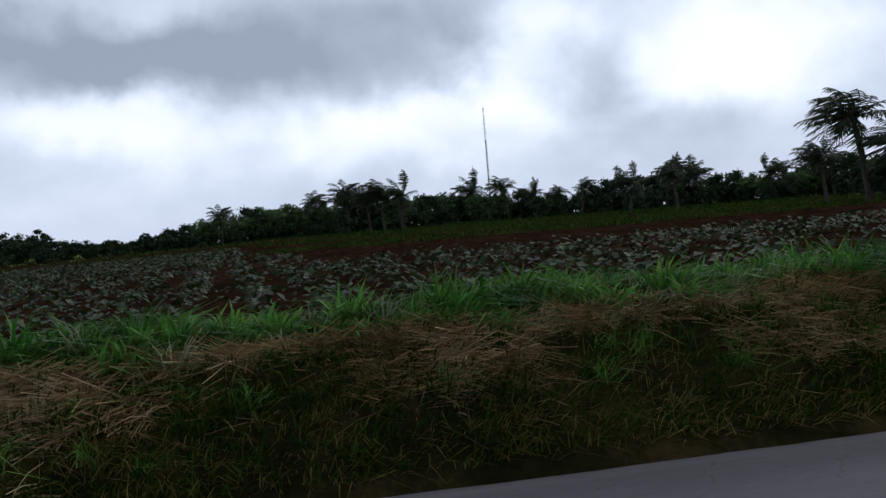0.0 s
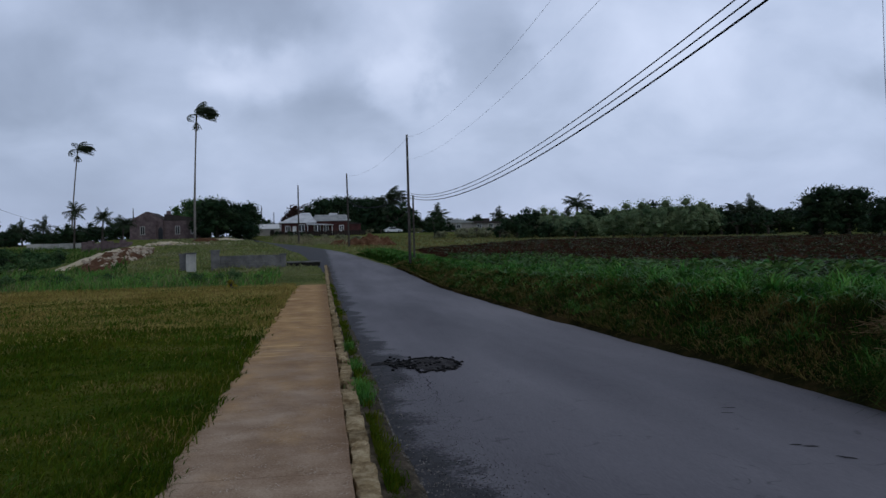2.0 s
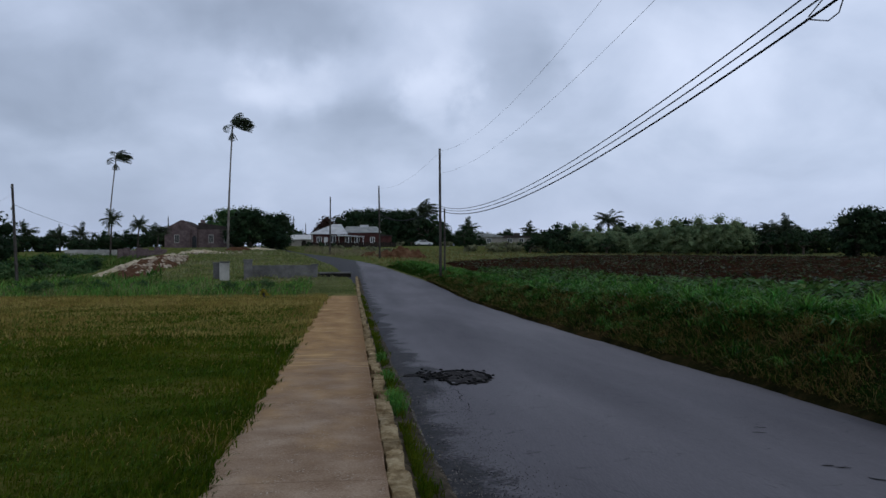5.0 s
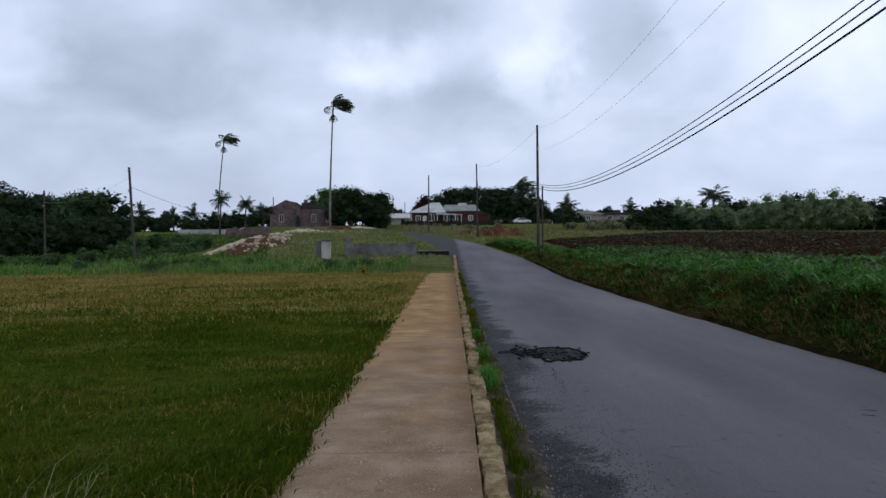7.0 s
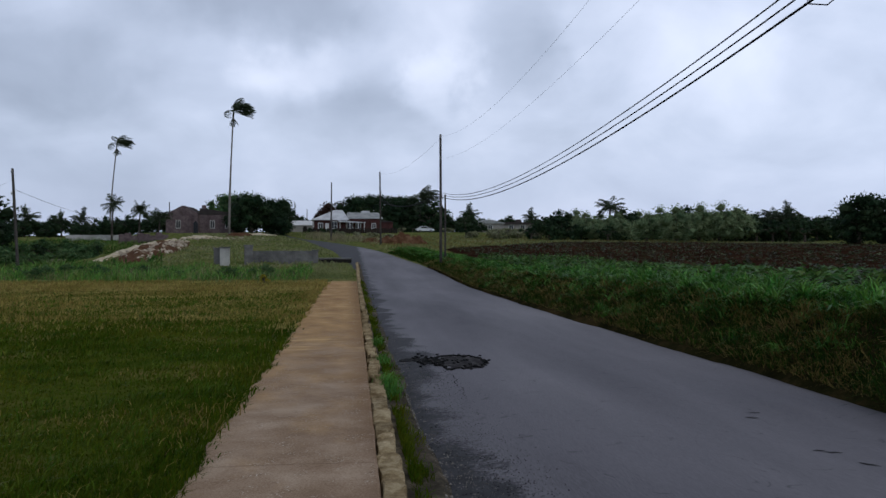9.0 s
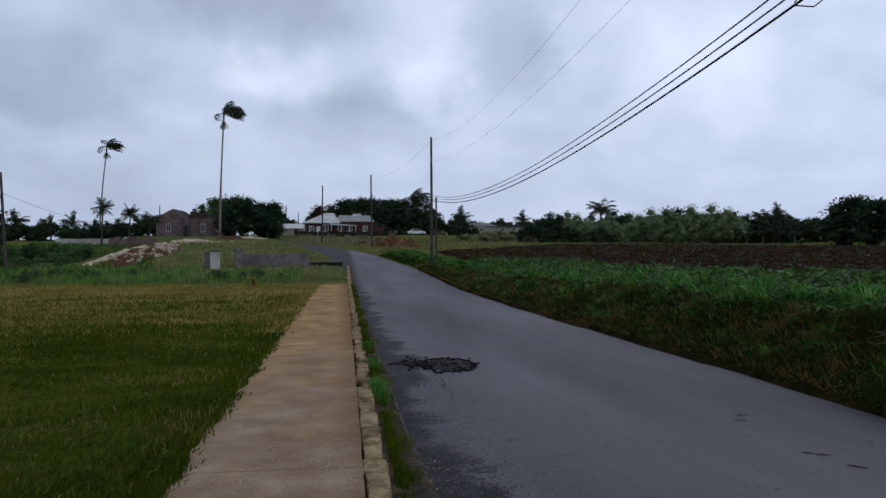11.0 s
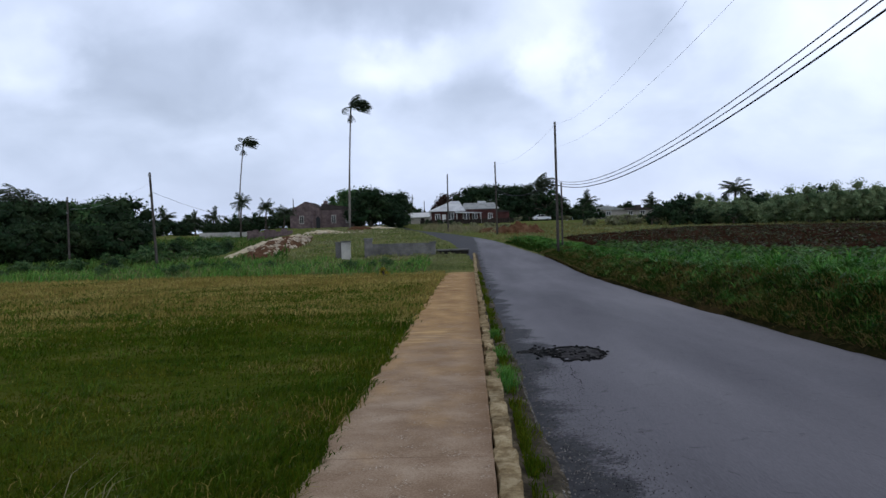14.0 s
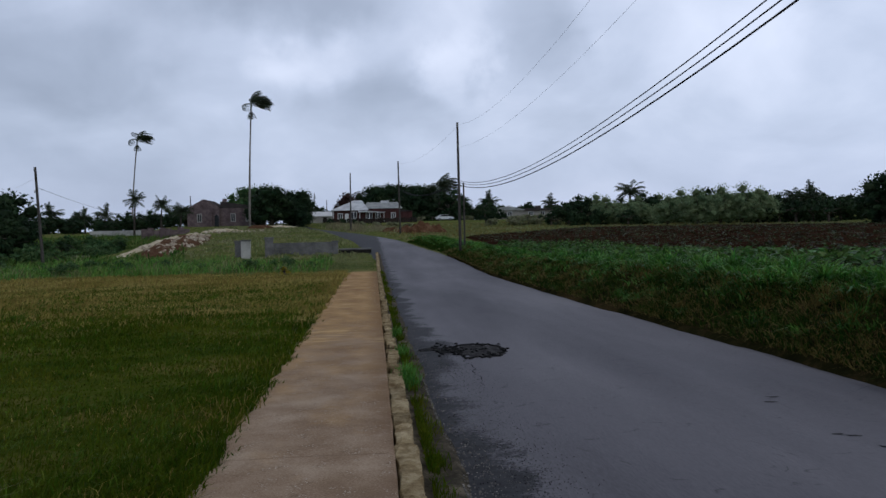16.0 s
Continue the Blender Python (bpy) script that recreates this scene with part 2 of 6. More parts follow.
M = {
    "ground": material("ground_cover", [(0.07, 0.095, 0.024), (0.125, 0.145, 0.042), (0.22, 0.20, 0.085)], 0.5, 9, 0.95, 0.6, spec=0.0),
    "lawn": material("lawn_turf", [(0.03, 0.055, 0.006), (0.07, 0.09, 0.013), (0.17, 0.14, 0.045)], 0.28, 12, 0.95, 0.6, stretch=(1, 2.2, 1), spec=0.0),
    # litter colour kept very dark, to include the shade between grass clumps
    "bank_soil": material("bank_litter_shaded", [(0.009, 0.009, 0.004), (0.02, 0.019, 0.007), (0.06, 0.04, 0.018)], 1.2, 16, 0.95, 0.8, spec=0.0),
    "gutter": material("gutter_earth", [(0.035, 0.031, 0.023), (0.08, 0.068, 0.049), (0.19, 0.158, 0.115)], 4, 34, 0.95, 0.9),
    "soil": material("red_soil", [(0.016, 0.0085, 0.0052), (0.03, 0.0155, 0.0092), (0.055, 0.029, 0.0175)], 0.35, 7, 0.95, 0.9, spec=0.0),
    "asphalt": None,
    "blade": material("grass_blade", [(0.033, 0.064, 0.003), (0.07, 0.105, 0.007), (0.135, 0.142, 0.016)], 0.35, 3, 0.6, 0, island=0.3, hue=0.03, thin=0.35),
    "meadow": material("meadow_grass", [(0.14, 0.17, 0.062), (0.215, 0.235, 0.10), (0.31, 0.295, 0.165)], 0.12, 1.5, 0.8, 0, island=0.35, hue=0.03, thin=0.35),
    "tuft_blade": material("tuft_blade", [(0.045, 0.088, 0.006), (0.085, 0.14, 0.011), (0.15, 0.19, 0.026)], 0.5, 3, 0.6, 0, spec=0.1, island=0.4, hue=0.03, thin=0.35),
    "bank_blade": material("bank_grass_blade", [(0.014, 0.036, 0.005), (0.028, 0.062, 0.009), (0.06, 0.086, 0.018)], 0.7, 4, 0.7, 0, island=0.5, hue=0.03, thin=0.35),
    "hollow_blade": material("rank_weed_blade", [(0.04, 0.095, 0.018), (0.085, 0.155, 0.034), (0.15, 0.21, 0.06)], 0.25, 2, 0.7, 0, island=0.5, hue=0.03, thin=0.35),
    "tall_blade": material("tall_grass_blade", [(0.02, 0.072, 0.01), (0.07, 0.2, 0.026), (0.2, 0.4, 0.085)], 1.3, 3, 0.5, 0, spec=0.2, island=0.45, hue=0.025, thin=0.35),
    "dry_blade": material("dry_blade", [(0.12, 0.095, 0.026), (0.18, 0.14, 0.045), (0.25, 0.195, 0.075)], 0.6, 4, 0.8, 0, island=0.45, hue=0.02, thin=0.25),
    "lawn_dry": material("dry_lawn_blade", [(0.21, 0.163, 0.042), (0.32, 0.25, 0.07), (0.44, 0.345, 0.12)], 0.4, 4, 0.8, 0, island=0.25, hue=0.02, thin=0.3),
    "pale_dry": material("pale_dry_grass", [(0.17, 0.15, 0.085), (0.27, 0.24, 0.14), (0.37, 0.33, 0.21)], 0.4, 3, 0.8, 0, island=0.35, hue=0.02, thin=0.3),
    "pale_blade": material("silvery_grass_blade", [(0.16, 0.2, 0.11), (0.27, 0.31, 0.19), (0.42, 0.45, 0.31)], 0.8, 4, 0.6, 0, spec=0.2, island=0.4, hue=0.02, thin=0.3),
    "straw": material("straw", [(0.15, 0.095, 0.045), (0.35, 0.235, 0.12), (0.56, 0.43, 0.27)], 0.9, 6, 0.8, 0, island=0.55, hue=0.02, thin=0.15),
    # the pale third colour paints sky glints on the dark leaves
    "crop": material("crop_leaf_glints", [(0.012, 0.028, 0.006), (0.028, 0.052, 0.013), (0.12, 0.15, 0.08)], 0.9, 5, 0.42, 0, spec=0.3, island=0.8, hue=0.03, thin=0.25),
    "crop_green": material("green_crop_leaf", [(0.03, 0.085, 0.014), (0.06, 0.14, 0.026), (0.13, 0.22, 0.07)], 0.6, 5, 0.5, 0, spec=0.15, island=0.45, hue=0.03, thin=0.3),
    "weed_blade": material("weed_blade", [(0.06, 0.15, 0.026), (0.12, 0.25, 0.045), (0.22, 0.35, 0.09)], 0.5, 3, 0.6, 0, spec=0.1, island=0.4, hue=0.03, thin=0.35),
    "leaf": material("tree_leaf", [(0.012, 0.03, 0.013), (0.023, 0.047, 0.019), (0.046, 0.074, 0.031)], 0.25, 2, 0.6, 0, spec=0.12, island=0.5, hue=0.03, thin=0.3),
    # light green, raised further so the leaf colour carries the distance haze
    "leaf_light": material("light_hazy_tree_leaf", [(0.115, 0.17, 0.085), (0.175, 0.24, 0.12), (0.235, 0.295, 0.15)], 0.25, 2, 0.7, 0, spec=0.08, island=0.25, hue=0.03, thin=0.35),
    "leaf_mid": material("green_bush_leaf", [(0.035, 0.08, 0.028), (0.07, 0.13, 0.045), (0.125, 0.195, 0.078)], 0.25, 2, 0.65, 0, spec=0.1, island=0.4, hue=0.03, thin=0.3),
    "leaf_red": material("reddish_tree_leaf", [(0.03, 0.018, 0.016), (0.05, 0.028, 0.024), (0.06, 0.045, 0.03)], 0.25, 2, 0.6, 0, island=0.4, thin=0.25),
    "red_leafy": material("reddish_weed_leaf", [(0.20, 0.17, 0.02), (0.32, 0.27, 0.03), (0.26, 0.13, 0.03)], 2, 9, 0.7, 0, island=0.4, thin=0.3),
    "scrub": material("scrub_leaf", [(0.13, 0.145, 0.075), (0.21, 0.22, 0.125), (0.32, 0.31, 0.2)], 0.4, 2, 0.7, 0, island=0.45, hue=0.03, thin=0.3),
    "frond": material("palm_frond", [(0.024, 0.038, 0.02), (0.042, 0.06, 0.03), (0.075, 0.095, 0.048)], 0.4, 3, 0.5, 0, spec=0.2, island=0.45, thin=0.2),
    "bark": material("bark", [(0.05, 0.042, 0.034), (0.09, 0.078, 0.062), (0.14, 0.12, 0.10)], 2, 14, 0.9, 0.6),
    "coco_bark": material("coconut_bark", [(0.04, 0.034, 0.028), (0.07, 0.06, 0.05), (0.10, 0.088, 0.075)], 1.5, 9, 0.9, 0.4),
    "palm_bark": material("palm_bark", [(0.14, 0.125, 0.11), (0.2, 0.18, 0.16), (0.26, 0.24, 0.215)], 1.5, 9, 0.9, 0.4),
    "pole": material("weathered_pole_wood", [(0.04, 0.036, 0.033), (0.075, 0.067, 0.06), (0.12, 0.108, 0.096)], 3.0, 30, 0.85, 0.5, stretch=(6, 6, 0.5)),
    "cable": material("black_cable", [(0.012, 0.012, 0.013), (0.02, 0.02, 0.021)], 3, 30, 0.55, 0.1),
    "wire": material("dull_wire", [(0.45, 0.45, 0.48), (0.55, 0.55, 0.58)], 3, 30, 0.5, 0.1, metal=0.1),
    "metal": material("galvanised_metal", [(0.25, 0.26, 0.27), (0.36, 0.37, 0.38)], 3, 30, 0.45, 0.1, metal=0.8),
    "block": material("weathered_concrete", [(0.10, 0.098, 0.095), (0.165, 0.16, 0.155), (0.24, 0.235, 0.22)], 1.2, 14, 0.9, 0.5),
    "block_light": material("pale_render", [(0.27, 0.265, 0.24), (0.4, 0.39, 0.36), (0.5, 0.49, 0.45)], 1.2, 14, 0.9, 0.4),
    # near-black: painted shade below the culvert slab; also colours fence and shed door
    "dark_gap": material("dark_shade_fill", [(0.022, 0.02, 0.018), (0.04, 0.036, 0.03)], 1, 12, 0.9, 0.4),
    "kerb": material("limestone_kerb", [(0.15, 0.10, 0.05), (0.31, 0.235, 0.13), (0.50, 0.405, 0.25)], 6, 40, 0.9, 0.9, obj=0.2),
    "stone": material("pale_coral_stone", [(0.24, 0.18, 0.12), (0.42, 0.35, 0.26), (0.58, 0.51, 0.41)], 1.5, 12, 0.9, 0.6, obj=0.2),
    "stone_stuff": material("pale_rubble", [(0.34, 0.26, 0.15), (0.52, 0.44, 0.3), (0.66, 0.6, 0.47)], 1.5, 12, 0.9, 0.6, island=0.3),
    "red_earth": material("red_earth", [(0.055, 0.027, 0.014), (0.11, 0.056, 0.03), (0.19, 0.115, 0.068)], 1.6, 9, 0.95, 0.8),
    "brick_wall": material("old_stone_wall", [(0.085, 0.062, 0.063), (0.14, 0.104, 0.104), (0.20, 0.157, 0.15)], 1.3, 7, 0.95, 0.5),
    "old_roof": material("old_grey_roof", [(0.05, 0.042, 0.04), (0.08, 0.068, 0.064)], 0.8, 9, 0.8, 0.3),
    "red_wall": material("dark_red_boards", [(0.055, 0.026, 0.024), (0.082, 0.037, 0.034), (0.11, 0.055, 0.048)], 0.9, 10, 0.7, 0.2),
    "white_paint": material("white_paint", [(0.62, 0.62, 0.6), (0.78, 0.78, 0.76)], 1, 12, 0.6, 0.1),
    "white_roof": material("pale_metal_roof", [(0.45, 0.46, 0.47), (0.6, 0.61, 0.62), (0.7, 0.71, 0.71)], 0.8, 9, 0.5, 0.2),
    "grey_roof": material("grey_metal_roof", [(0.24, 0.26, 0.25), (0.34, 0.35, 0.34), (0.42, 0.42, 0.4)], 0.8, 9, 0.55, 0.2),
    "cream_wall": material("cream_wall", [(0.28, 0.26, 0.23), (0.36, 0.34, 0.3)], 1, 9, 0.8, 0.2),
    "glass": material("dark_window_glass", [(0.02, 0.022, 0.025), (0.035, 0.038, 0.042)], 1, 8, 0.12, 0, spec=0.6),
    "car_paint": material("white_car_paint", [(0.68, 0.7, 0.72), (0.76, 0.77, 0.78)], 1, 8, 0.25, 0, spec=0.6),
    "rubber": material("tyre_rubber", [(0.015, 0.015, 0.015), (0.025, 0.025, 0.025)], 3, 20, 0.9, 0.2),
    "sign_plate": material("pale_sign_plate", [(0.40, 0.5, 0.47), (0.55, 0.64, 0.61)], 5, 30, 0.5, 0.05),
    "sign_ink": material("sign_ink", [(0.02, 0.05, 0.05), (0.03, 0.06, 0.06)], 5, 30, 0.6, 0.05),
    "grit": material("pale_grit", [(0.07, 0.065, 0.06), (0.16, 0.15, 0.135), (0.3, 0.27, 0.23)], 6, 40, 0.9, 0.5, island=0.4),
    "old_tar": material("worn_tar_bed", [(0.022, 0.021, 0.022), (0.05, 0.047, 0.048), (0.10, 0.094, 0.092)], 7, 40, 0.85, 0.8),
    "tar": material("broken_tar", [(0.006, 0.006, 0.006), (0.016, 0.016, 0.016), (0.05, 0.047, 0.043)], 9, 40, 0.8, 1.0, obj=0.5),
}


def road_material():
    m = material("worn_asphalt", [(0.087, 0.081, 0.091), (0.145, 0.136, 0.149), (0.205, 0.193, 0.205)], 0.42, 60, 0.78, 0.35, spec=0.35, fine_amount=0.3, stretch=(1, 0.16, 1))
    nt = m.node_tree
    N, L = nt.nodes.new, nt.links.new
    bsdf = nt.nodes["Principled BSDF"]
    base = bsdf.inputs["Base Color"].links[0].from_socket
    geo = N("ShaderNodeNewGeometry")
    # darker patched strip along the kerb, with a ragged edge
    sep = N("ShaderNodeSeparateXYZ"); L(geo.outputs["Position"], sep.inputs[0])
    nz = N("ShaderNodeTexNoise"); nz.inputs["Scale"].default_value = 1.1; nz.inputs["Detail"].default_value = 6; L(geo.outputs["Position"], nz.inputs["Vector"])
    wob = N("ShaderNodeMath"); wob.operation = "MULTIPLY_ADD"; L(nz.outputs["Fac"], wob.inputs[0]); wob.inputs[1].default_value = 1.5; L(sep.outputs["X"], wob.inputs[2])
    crumb = N("ShaderNodeTexNoise"); crumb.inputs["Scale"].default_value = 26; crumb.inputs["Detail"].default_value = 6; L(geo.outputs["Position"], crumb.inputs["Vector"])
    wob2 = N("ShaderNodeMath"); wob2.operation = "MULTIPLY_ADD"; L(crumb.outputs["Fac"], wob2.inputs[0]); wob2.inputs[1].default_value = 0.7; L(wob.outputs[0], wob2.inputs[2])
    wide = N("ShaderNodeMapRange"); L(sep.outputs["Y"], wide.inputs[0])
    wide.inputs[1].default_value, wide.inputs[2].default_value, wide.inputs[3].default_value, wide.inputs[4].default_value = 4.0, 22.0, 0.13, 0.12
    wob3 = N("ShaderNodeMath"); wob3.operation = "ADD"; L(wob2.outputs[0], wob3.inputs[0]); L(wide.outputs[0], wob3.inputs[1])
    mr = N("ShaderNodeMapRange"); L(wob3.outputs[0], mr.inputs[0])
    mr.inputs[1].default_value, mr.inputs[2].default_value, mr.inputs[3].default_value, mr.inputs[4].default_value = 2.22, 2.4, 0.95, 0.0
    mix = N("ShaderNodeMix"); mix.data_type = "RGBA"; L(mr.outputs[0], mix.inputs[0]); L(base, mix.inputs[6])
    fine = N("ShaderNodeTexNoise"); fine.inputs["Scale"].default_value = 7; fine.inputs["Detail"].default_value = 6; L(geo.outputs["Position"], fine.inputs["Vector"])
    r2 = N("ShaderNodeValToRGB"); L(fine.outputs["Fac"], r2.inputs[0])
    r2.color_ramp.elements[0].position, r2.color_ramp.elements[0].color = 0.35, (0.008, 0.008, 0.010, 1)
    r2.color_ramp.elements[1].position, r2.color_ramp.elements[1].color = 0.7, (0.036, 0.035, 0.038, 1)
    L(r2.outputs[0], mix.inputs[7])
    # hairline cracks
    vo = N("ShaderNodeTexVoronoi"); vo.feature = "DISTANCE_TO_EDGE"; vo.inputs["Scale"].default_value = 0.9
    wv = N("ShaderNodeVectorMath"); wv.operation = "MULTIPLY_ADD"; L(nz.outputs["Color"], wv.inputs[0]); wv.inputs[1].default_value = (1.2, 1.2, 0); L(geo.outputs["Position"], wv.inputs[2])
    L(wv.outputs[0], vo.inputs["Vector"])
    ck = N("ShaderNodeMapRange"); L(vo.outputs["Distance"], ck.inputs[0])
    ck.inputs[1].default_value, ck.inputs[2].default_value, ck.inputs[3].default_value, ck.inputs[4].default_value = 0.0, 0.012, 0.55, 0.0
    mk = N("ShaderNodeMath"); mk.operation = "MULTIPLY"; L(ck.outputs[0], mk.inputs[0])
    mm = N("ShaderNodeMapRange"); L(fine.outputs["Fac"], mm.inputs[0]); mm.inputs[1].default_value, mm.inputs[2].default_value = 0.5, 0.62
    L(mm.outputs[0], mk.inputs[1])
    mix2 = N("ShaderNodeMix"); mix2.data_type = "RGBA"; L(mk.outputs[0], mix2.inputs[0]); L(mix.outputs[2], mix2.inputs[6]); mix2.inputs[7].default_value = (0.02, 0.02, 0.02, 1)
    L(mix2.outputs[2], bsdf.inputs["Base Color"])
    return m


def path_material():
    m = material("stained_concrete", [(0.27, 0.182, 0.117), (0.365, 0.258, 0.173), (0.485, 0.366, 0.26)], 1.6, 60, 0.92, 0.5, fine_amount=0.75)
    nt = m.node_tree
    N, L = nt.nodes.new, nt.links.new
    bsdf = nt.nodes["Principled BSDF"]
    base = bsdf.inputs["Base Color"].links[0].from_socket
    geo = N("ShaderNodeNewGeometry")
    # ochre earth washed over the far half
    sep = N("ShaderNodeSeparateXYZ"); L(geo.outputs["Position"], sep.inputs[0])
    st = N("ShaderNodeVectorMath"); st.operation = "MULTIPLY"; L(geo.outputs["Position"], st.inputs[0]); st.inputs[1].default_value = (1.6, 0.9, 1)
    nz = N("ShaderNodeTexNoise"); nz.inputs["Scale"].default_value = 1.0; nz.inputs["Detail"].default_value = 7; nz.inputs["Roughness"].default_value = 0.65; L(st.outputs[0], nz.inputs["Vector"])
    y0 = N("ShaderNodeMath"); y0.operation = "MULTIPLY_ADD"; L(nz.outputs["Fac"], y0.inputs[0]); y0.inputs[1].default_value = 22; L(sep.outputs["Y"], y0.inputs[2])
    mr = N("ShaderNodeMapRange"); L(y0.outputs[0], mr.inputs[0])
    mr.inputs[1].default_value, mr.inputs[2].default_value, mr.inputs[3].default_value, mr.inputs[4].default_value = 18, 29, 0.0, 0.85
    mix = N("ShaderNodeMix"); mix.data_type = "RGBA"; L(mr.outputs[0], mix.inputs[0]); L(base, mix.inputs[6])
    r2 = N("ShaderNodeValToRGB"); L(nz.outputs["Fac"], r2.inputs[0])
    r2.color_ramp.elements[0].position, r2.color_ramp.elements[0].color = 0.3, (0.30, 0.165, 0.07, 1)
    r2.color_ramp.elements[1].position, r2.color_ramp.elements[1].color = 0.7, (0.60, 0.38, 0.17, 1)
    L(r2.outputs[0], mix.inputs[7])
    # pale ochre streaks across the walk, and dark trodden stains
    sv = N("ShaderNodeVectorMath"); sv.operation = "MULTIPLY"; L(geo.outputs["Position"], sv.inputs[0]); sv.inputs[1].default_value = (1.1, 5.0, 1)
    sn = N("ShaderNodeTexNoise"); sn.inputs["Scale"].default_value = 1.0; sn.inputs["Detail"].default_value = 5; L(sv.outputs[0], sn.inputs["Vector"])
    bn = N("ShaderNodeTexNoise"); bn.noise_dimensions = "1D"; bn.inputs["Scale"].default_value = 0.33; bn.inputs["Detail"].default_value = 2; L(sep.outputs["Y"], bn.inputs["W"])
    s1 = N("ShaderNodeMapRange"); L(sn.outputs["Fac"], s1.inputs[0]); s1.inputs[1].default_value, s1.inputs[2].default_value = 0.53, 0.66
    s2 = N("ShaderNodeMapRange"); L(bn.outputs["Fac"], s2.inputs[0]); s2.inputs[1].default_value, s2.inputs[2].default_value = 0.5, 0.6
    s3 = N("ShaderNodeMapRange"); L(sep.outputs["Y"], s3.inputs[0]); s3.inputs[1].default_value, s3.inputs[2].default_value = 7.5, 11.0
    p1 = N("ShaderNodeMath"); p1.operation = "MULTIPLY"; L(s1.outputs[0], p1.inputs[0]); L(s2.outputs[0], p1.inputs[1])
    p2 = N("ShaderNodeMath"); p2.operation = "MULTIPLY"; L(p1.outputs[0], p2.inputs[0]); L(s3.outputs[0], p2.inputs[1])
    streak = N("ShaderNodeMix"); streak.data_type = "RGBA"; L(p2.outputs[0], streak.inputs[0]); L(mix.outputs[2], streak.inputs[6]); streak.inputs[7].default_value = (0.66, 0.46, 0.23, 1)
    d1 = N("ShaderNodeTexNoise"); d1.inputs["Scale"].default_value = 5.5; d1.inputs["Detail"].default_value = 8; d1.inputs["Roughness"].default_value = 0.7; L(geo.outputs["Position"], d1.inputs["Vector"])
    d2 = N("ShaderNodeMapRange"); L(d1.outputs["Fac"], d2.inputs[0]); d2.inputs[1].default_value, d2.inputs[2].default_value, d2.inputs[4].default_value = 0.56, 0.74, 0.4
    stain = N("ShaderNodeMix"); stain.data_type = "RGBA"; L(d2.outputs[0], stain.inputs[0]); L(streak.outputs[2], stain.inputs[6]); stain.inputs[7].default_value = (0.075, 0.05, 0.03, 1)
    # red-brown dirt along the kerb side and in blotches, and pale grit
    e0 = N("ShaderNodeMath"); e0.operation = "MULTIPLY_ADD"; L(nz.outputs["Fac"], e0.inputs[0]); e0.inputs[1].default_value = 0.9; L(sep.outputs["X"], e0.inputs[2])
    e1 = N("ShaderNodeMapRange"); L(e0.outputs[0], e1.inputs[0]); e1.inputs[1].default_value, e1.inputs[2].default_value, e1.inputs[4].default_value = 0.42, 0.72, 0.55
    dirt = N("ShaderNodeMix"); dirt.data_type = "RGBA"; L(e1.outputs[0], dirt.inputs[0]); L(stain.outputs[2], dirt.inputs[6]); dirt.inputs[7].default_value = (0.15, 0.085, 0.048, 1)
    gv = N("ShaderNodeTexVoronoi"); gv.inputs["Scale"].default_value = 38; L(geo.outputs["Position"], gv.inputs["Vector"])
    g1 = N("ShaderNodeMapRange"); L(gv.outputs["Distance"], g1.inputs[0]); g1.inputs[1].default_value, g1.inputs[2].default_value, g1.inputs[3].default_value, g1.inputs[4].default_value = 0.18, 0.32, 0.95, 0.0
    g2 = N("ShaderNodeMapRange"); L(d1.outputs["Fac"], g2.inputs[0]); g2.inputs[1].default_value, g2.inputs[2].default_value = 0.5, 0.62
    g3 = N("ShaderNodeMath"); g3.operation = "MULTIPLY"; L(g1.outputs[0], g3.inputs[0]); L(g2.outputs[0], g3.inputs[1])
    grit = N("ShaderNodeMix"); grit.data_type = "RGBA"; L(g3.outputs[0], grit.inputs[0]); L(dirt.outputs[2], grit.inputs[6]); grit.inputs[7].default_value = (0.66, 0.57, 0.46, 1)
    L(grit.outputs[2], bsdf.inputs["Base Color"])
    return m


M["asphalt"] = road_material()
M["path"] = path_material()


# ---- building helpers ----
def mesh_object(name, verts, faces, mat, parent=None, label="", smooth=False):
    me = bpy.data.meshes.new(name)
    me.from_pydata([tuple(v) for v in verts], [], faces)
    me.update()
    if smooth:
        me.polygons.foreach_set("use_smooth", [True] * len(me.polygons))
    me.materials.append(mat)
    ob = new(name, me)
    if parent is not None:
        ob.parent = parent
    if label:
        tagged(ob, label)
    return ob


def part(name, bm, mat, parent=None, label="", smooth=False):
    me = bpy.data.meshes.new(name)
    bmesh.ops.recalc_face_normals(bm, faces=bm.faces)
    bm.to_mesh(me)
    bm.free()
    if smooth:
        me.polygons.foreach_set("use_smooth", [True] * len(me.polygons))
    me.materials.append(mat)
    ob = new(name, me)
    if parent is not None:
        ob.parent = parent
    if label:
        tagged(ob, label)
    return ob


def thing(name, x, y, z, label, category, group="", turn=0.0):
    ob = tagged(new(name), label, category, group)
    ob.matrix_basis = pose(x, y, z, 0, 0, turn)
    ob.empty_display_size = 0.2
    return ob


def box(bm, x0, x1, y0, y1, z0, z1, bevel=0.0):
    r = bmesh.ops.create_cube(bm, size=1.0, matrix=Matrix.LocRotScale(((x0 + x1) / 2, (y0 + y1) / 2, (z0 + z1) / 2), None, (x1 - x0, y1 - y0, z1 - z0)))
    if bevel:
        es = list({e for v in r["verts"] for e in v.link_edges})
        bmesh.ops.bevel(bm, geom=es, offset=bevel, segments=1, affect="EDGES")
    return bm


def boxed(*a, bevel=0.0):
    return box(bmesh.new(), *a, bevel=bevel)


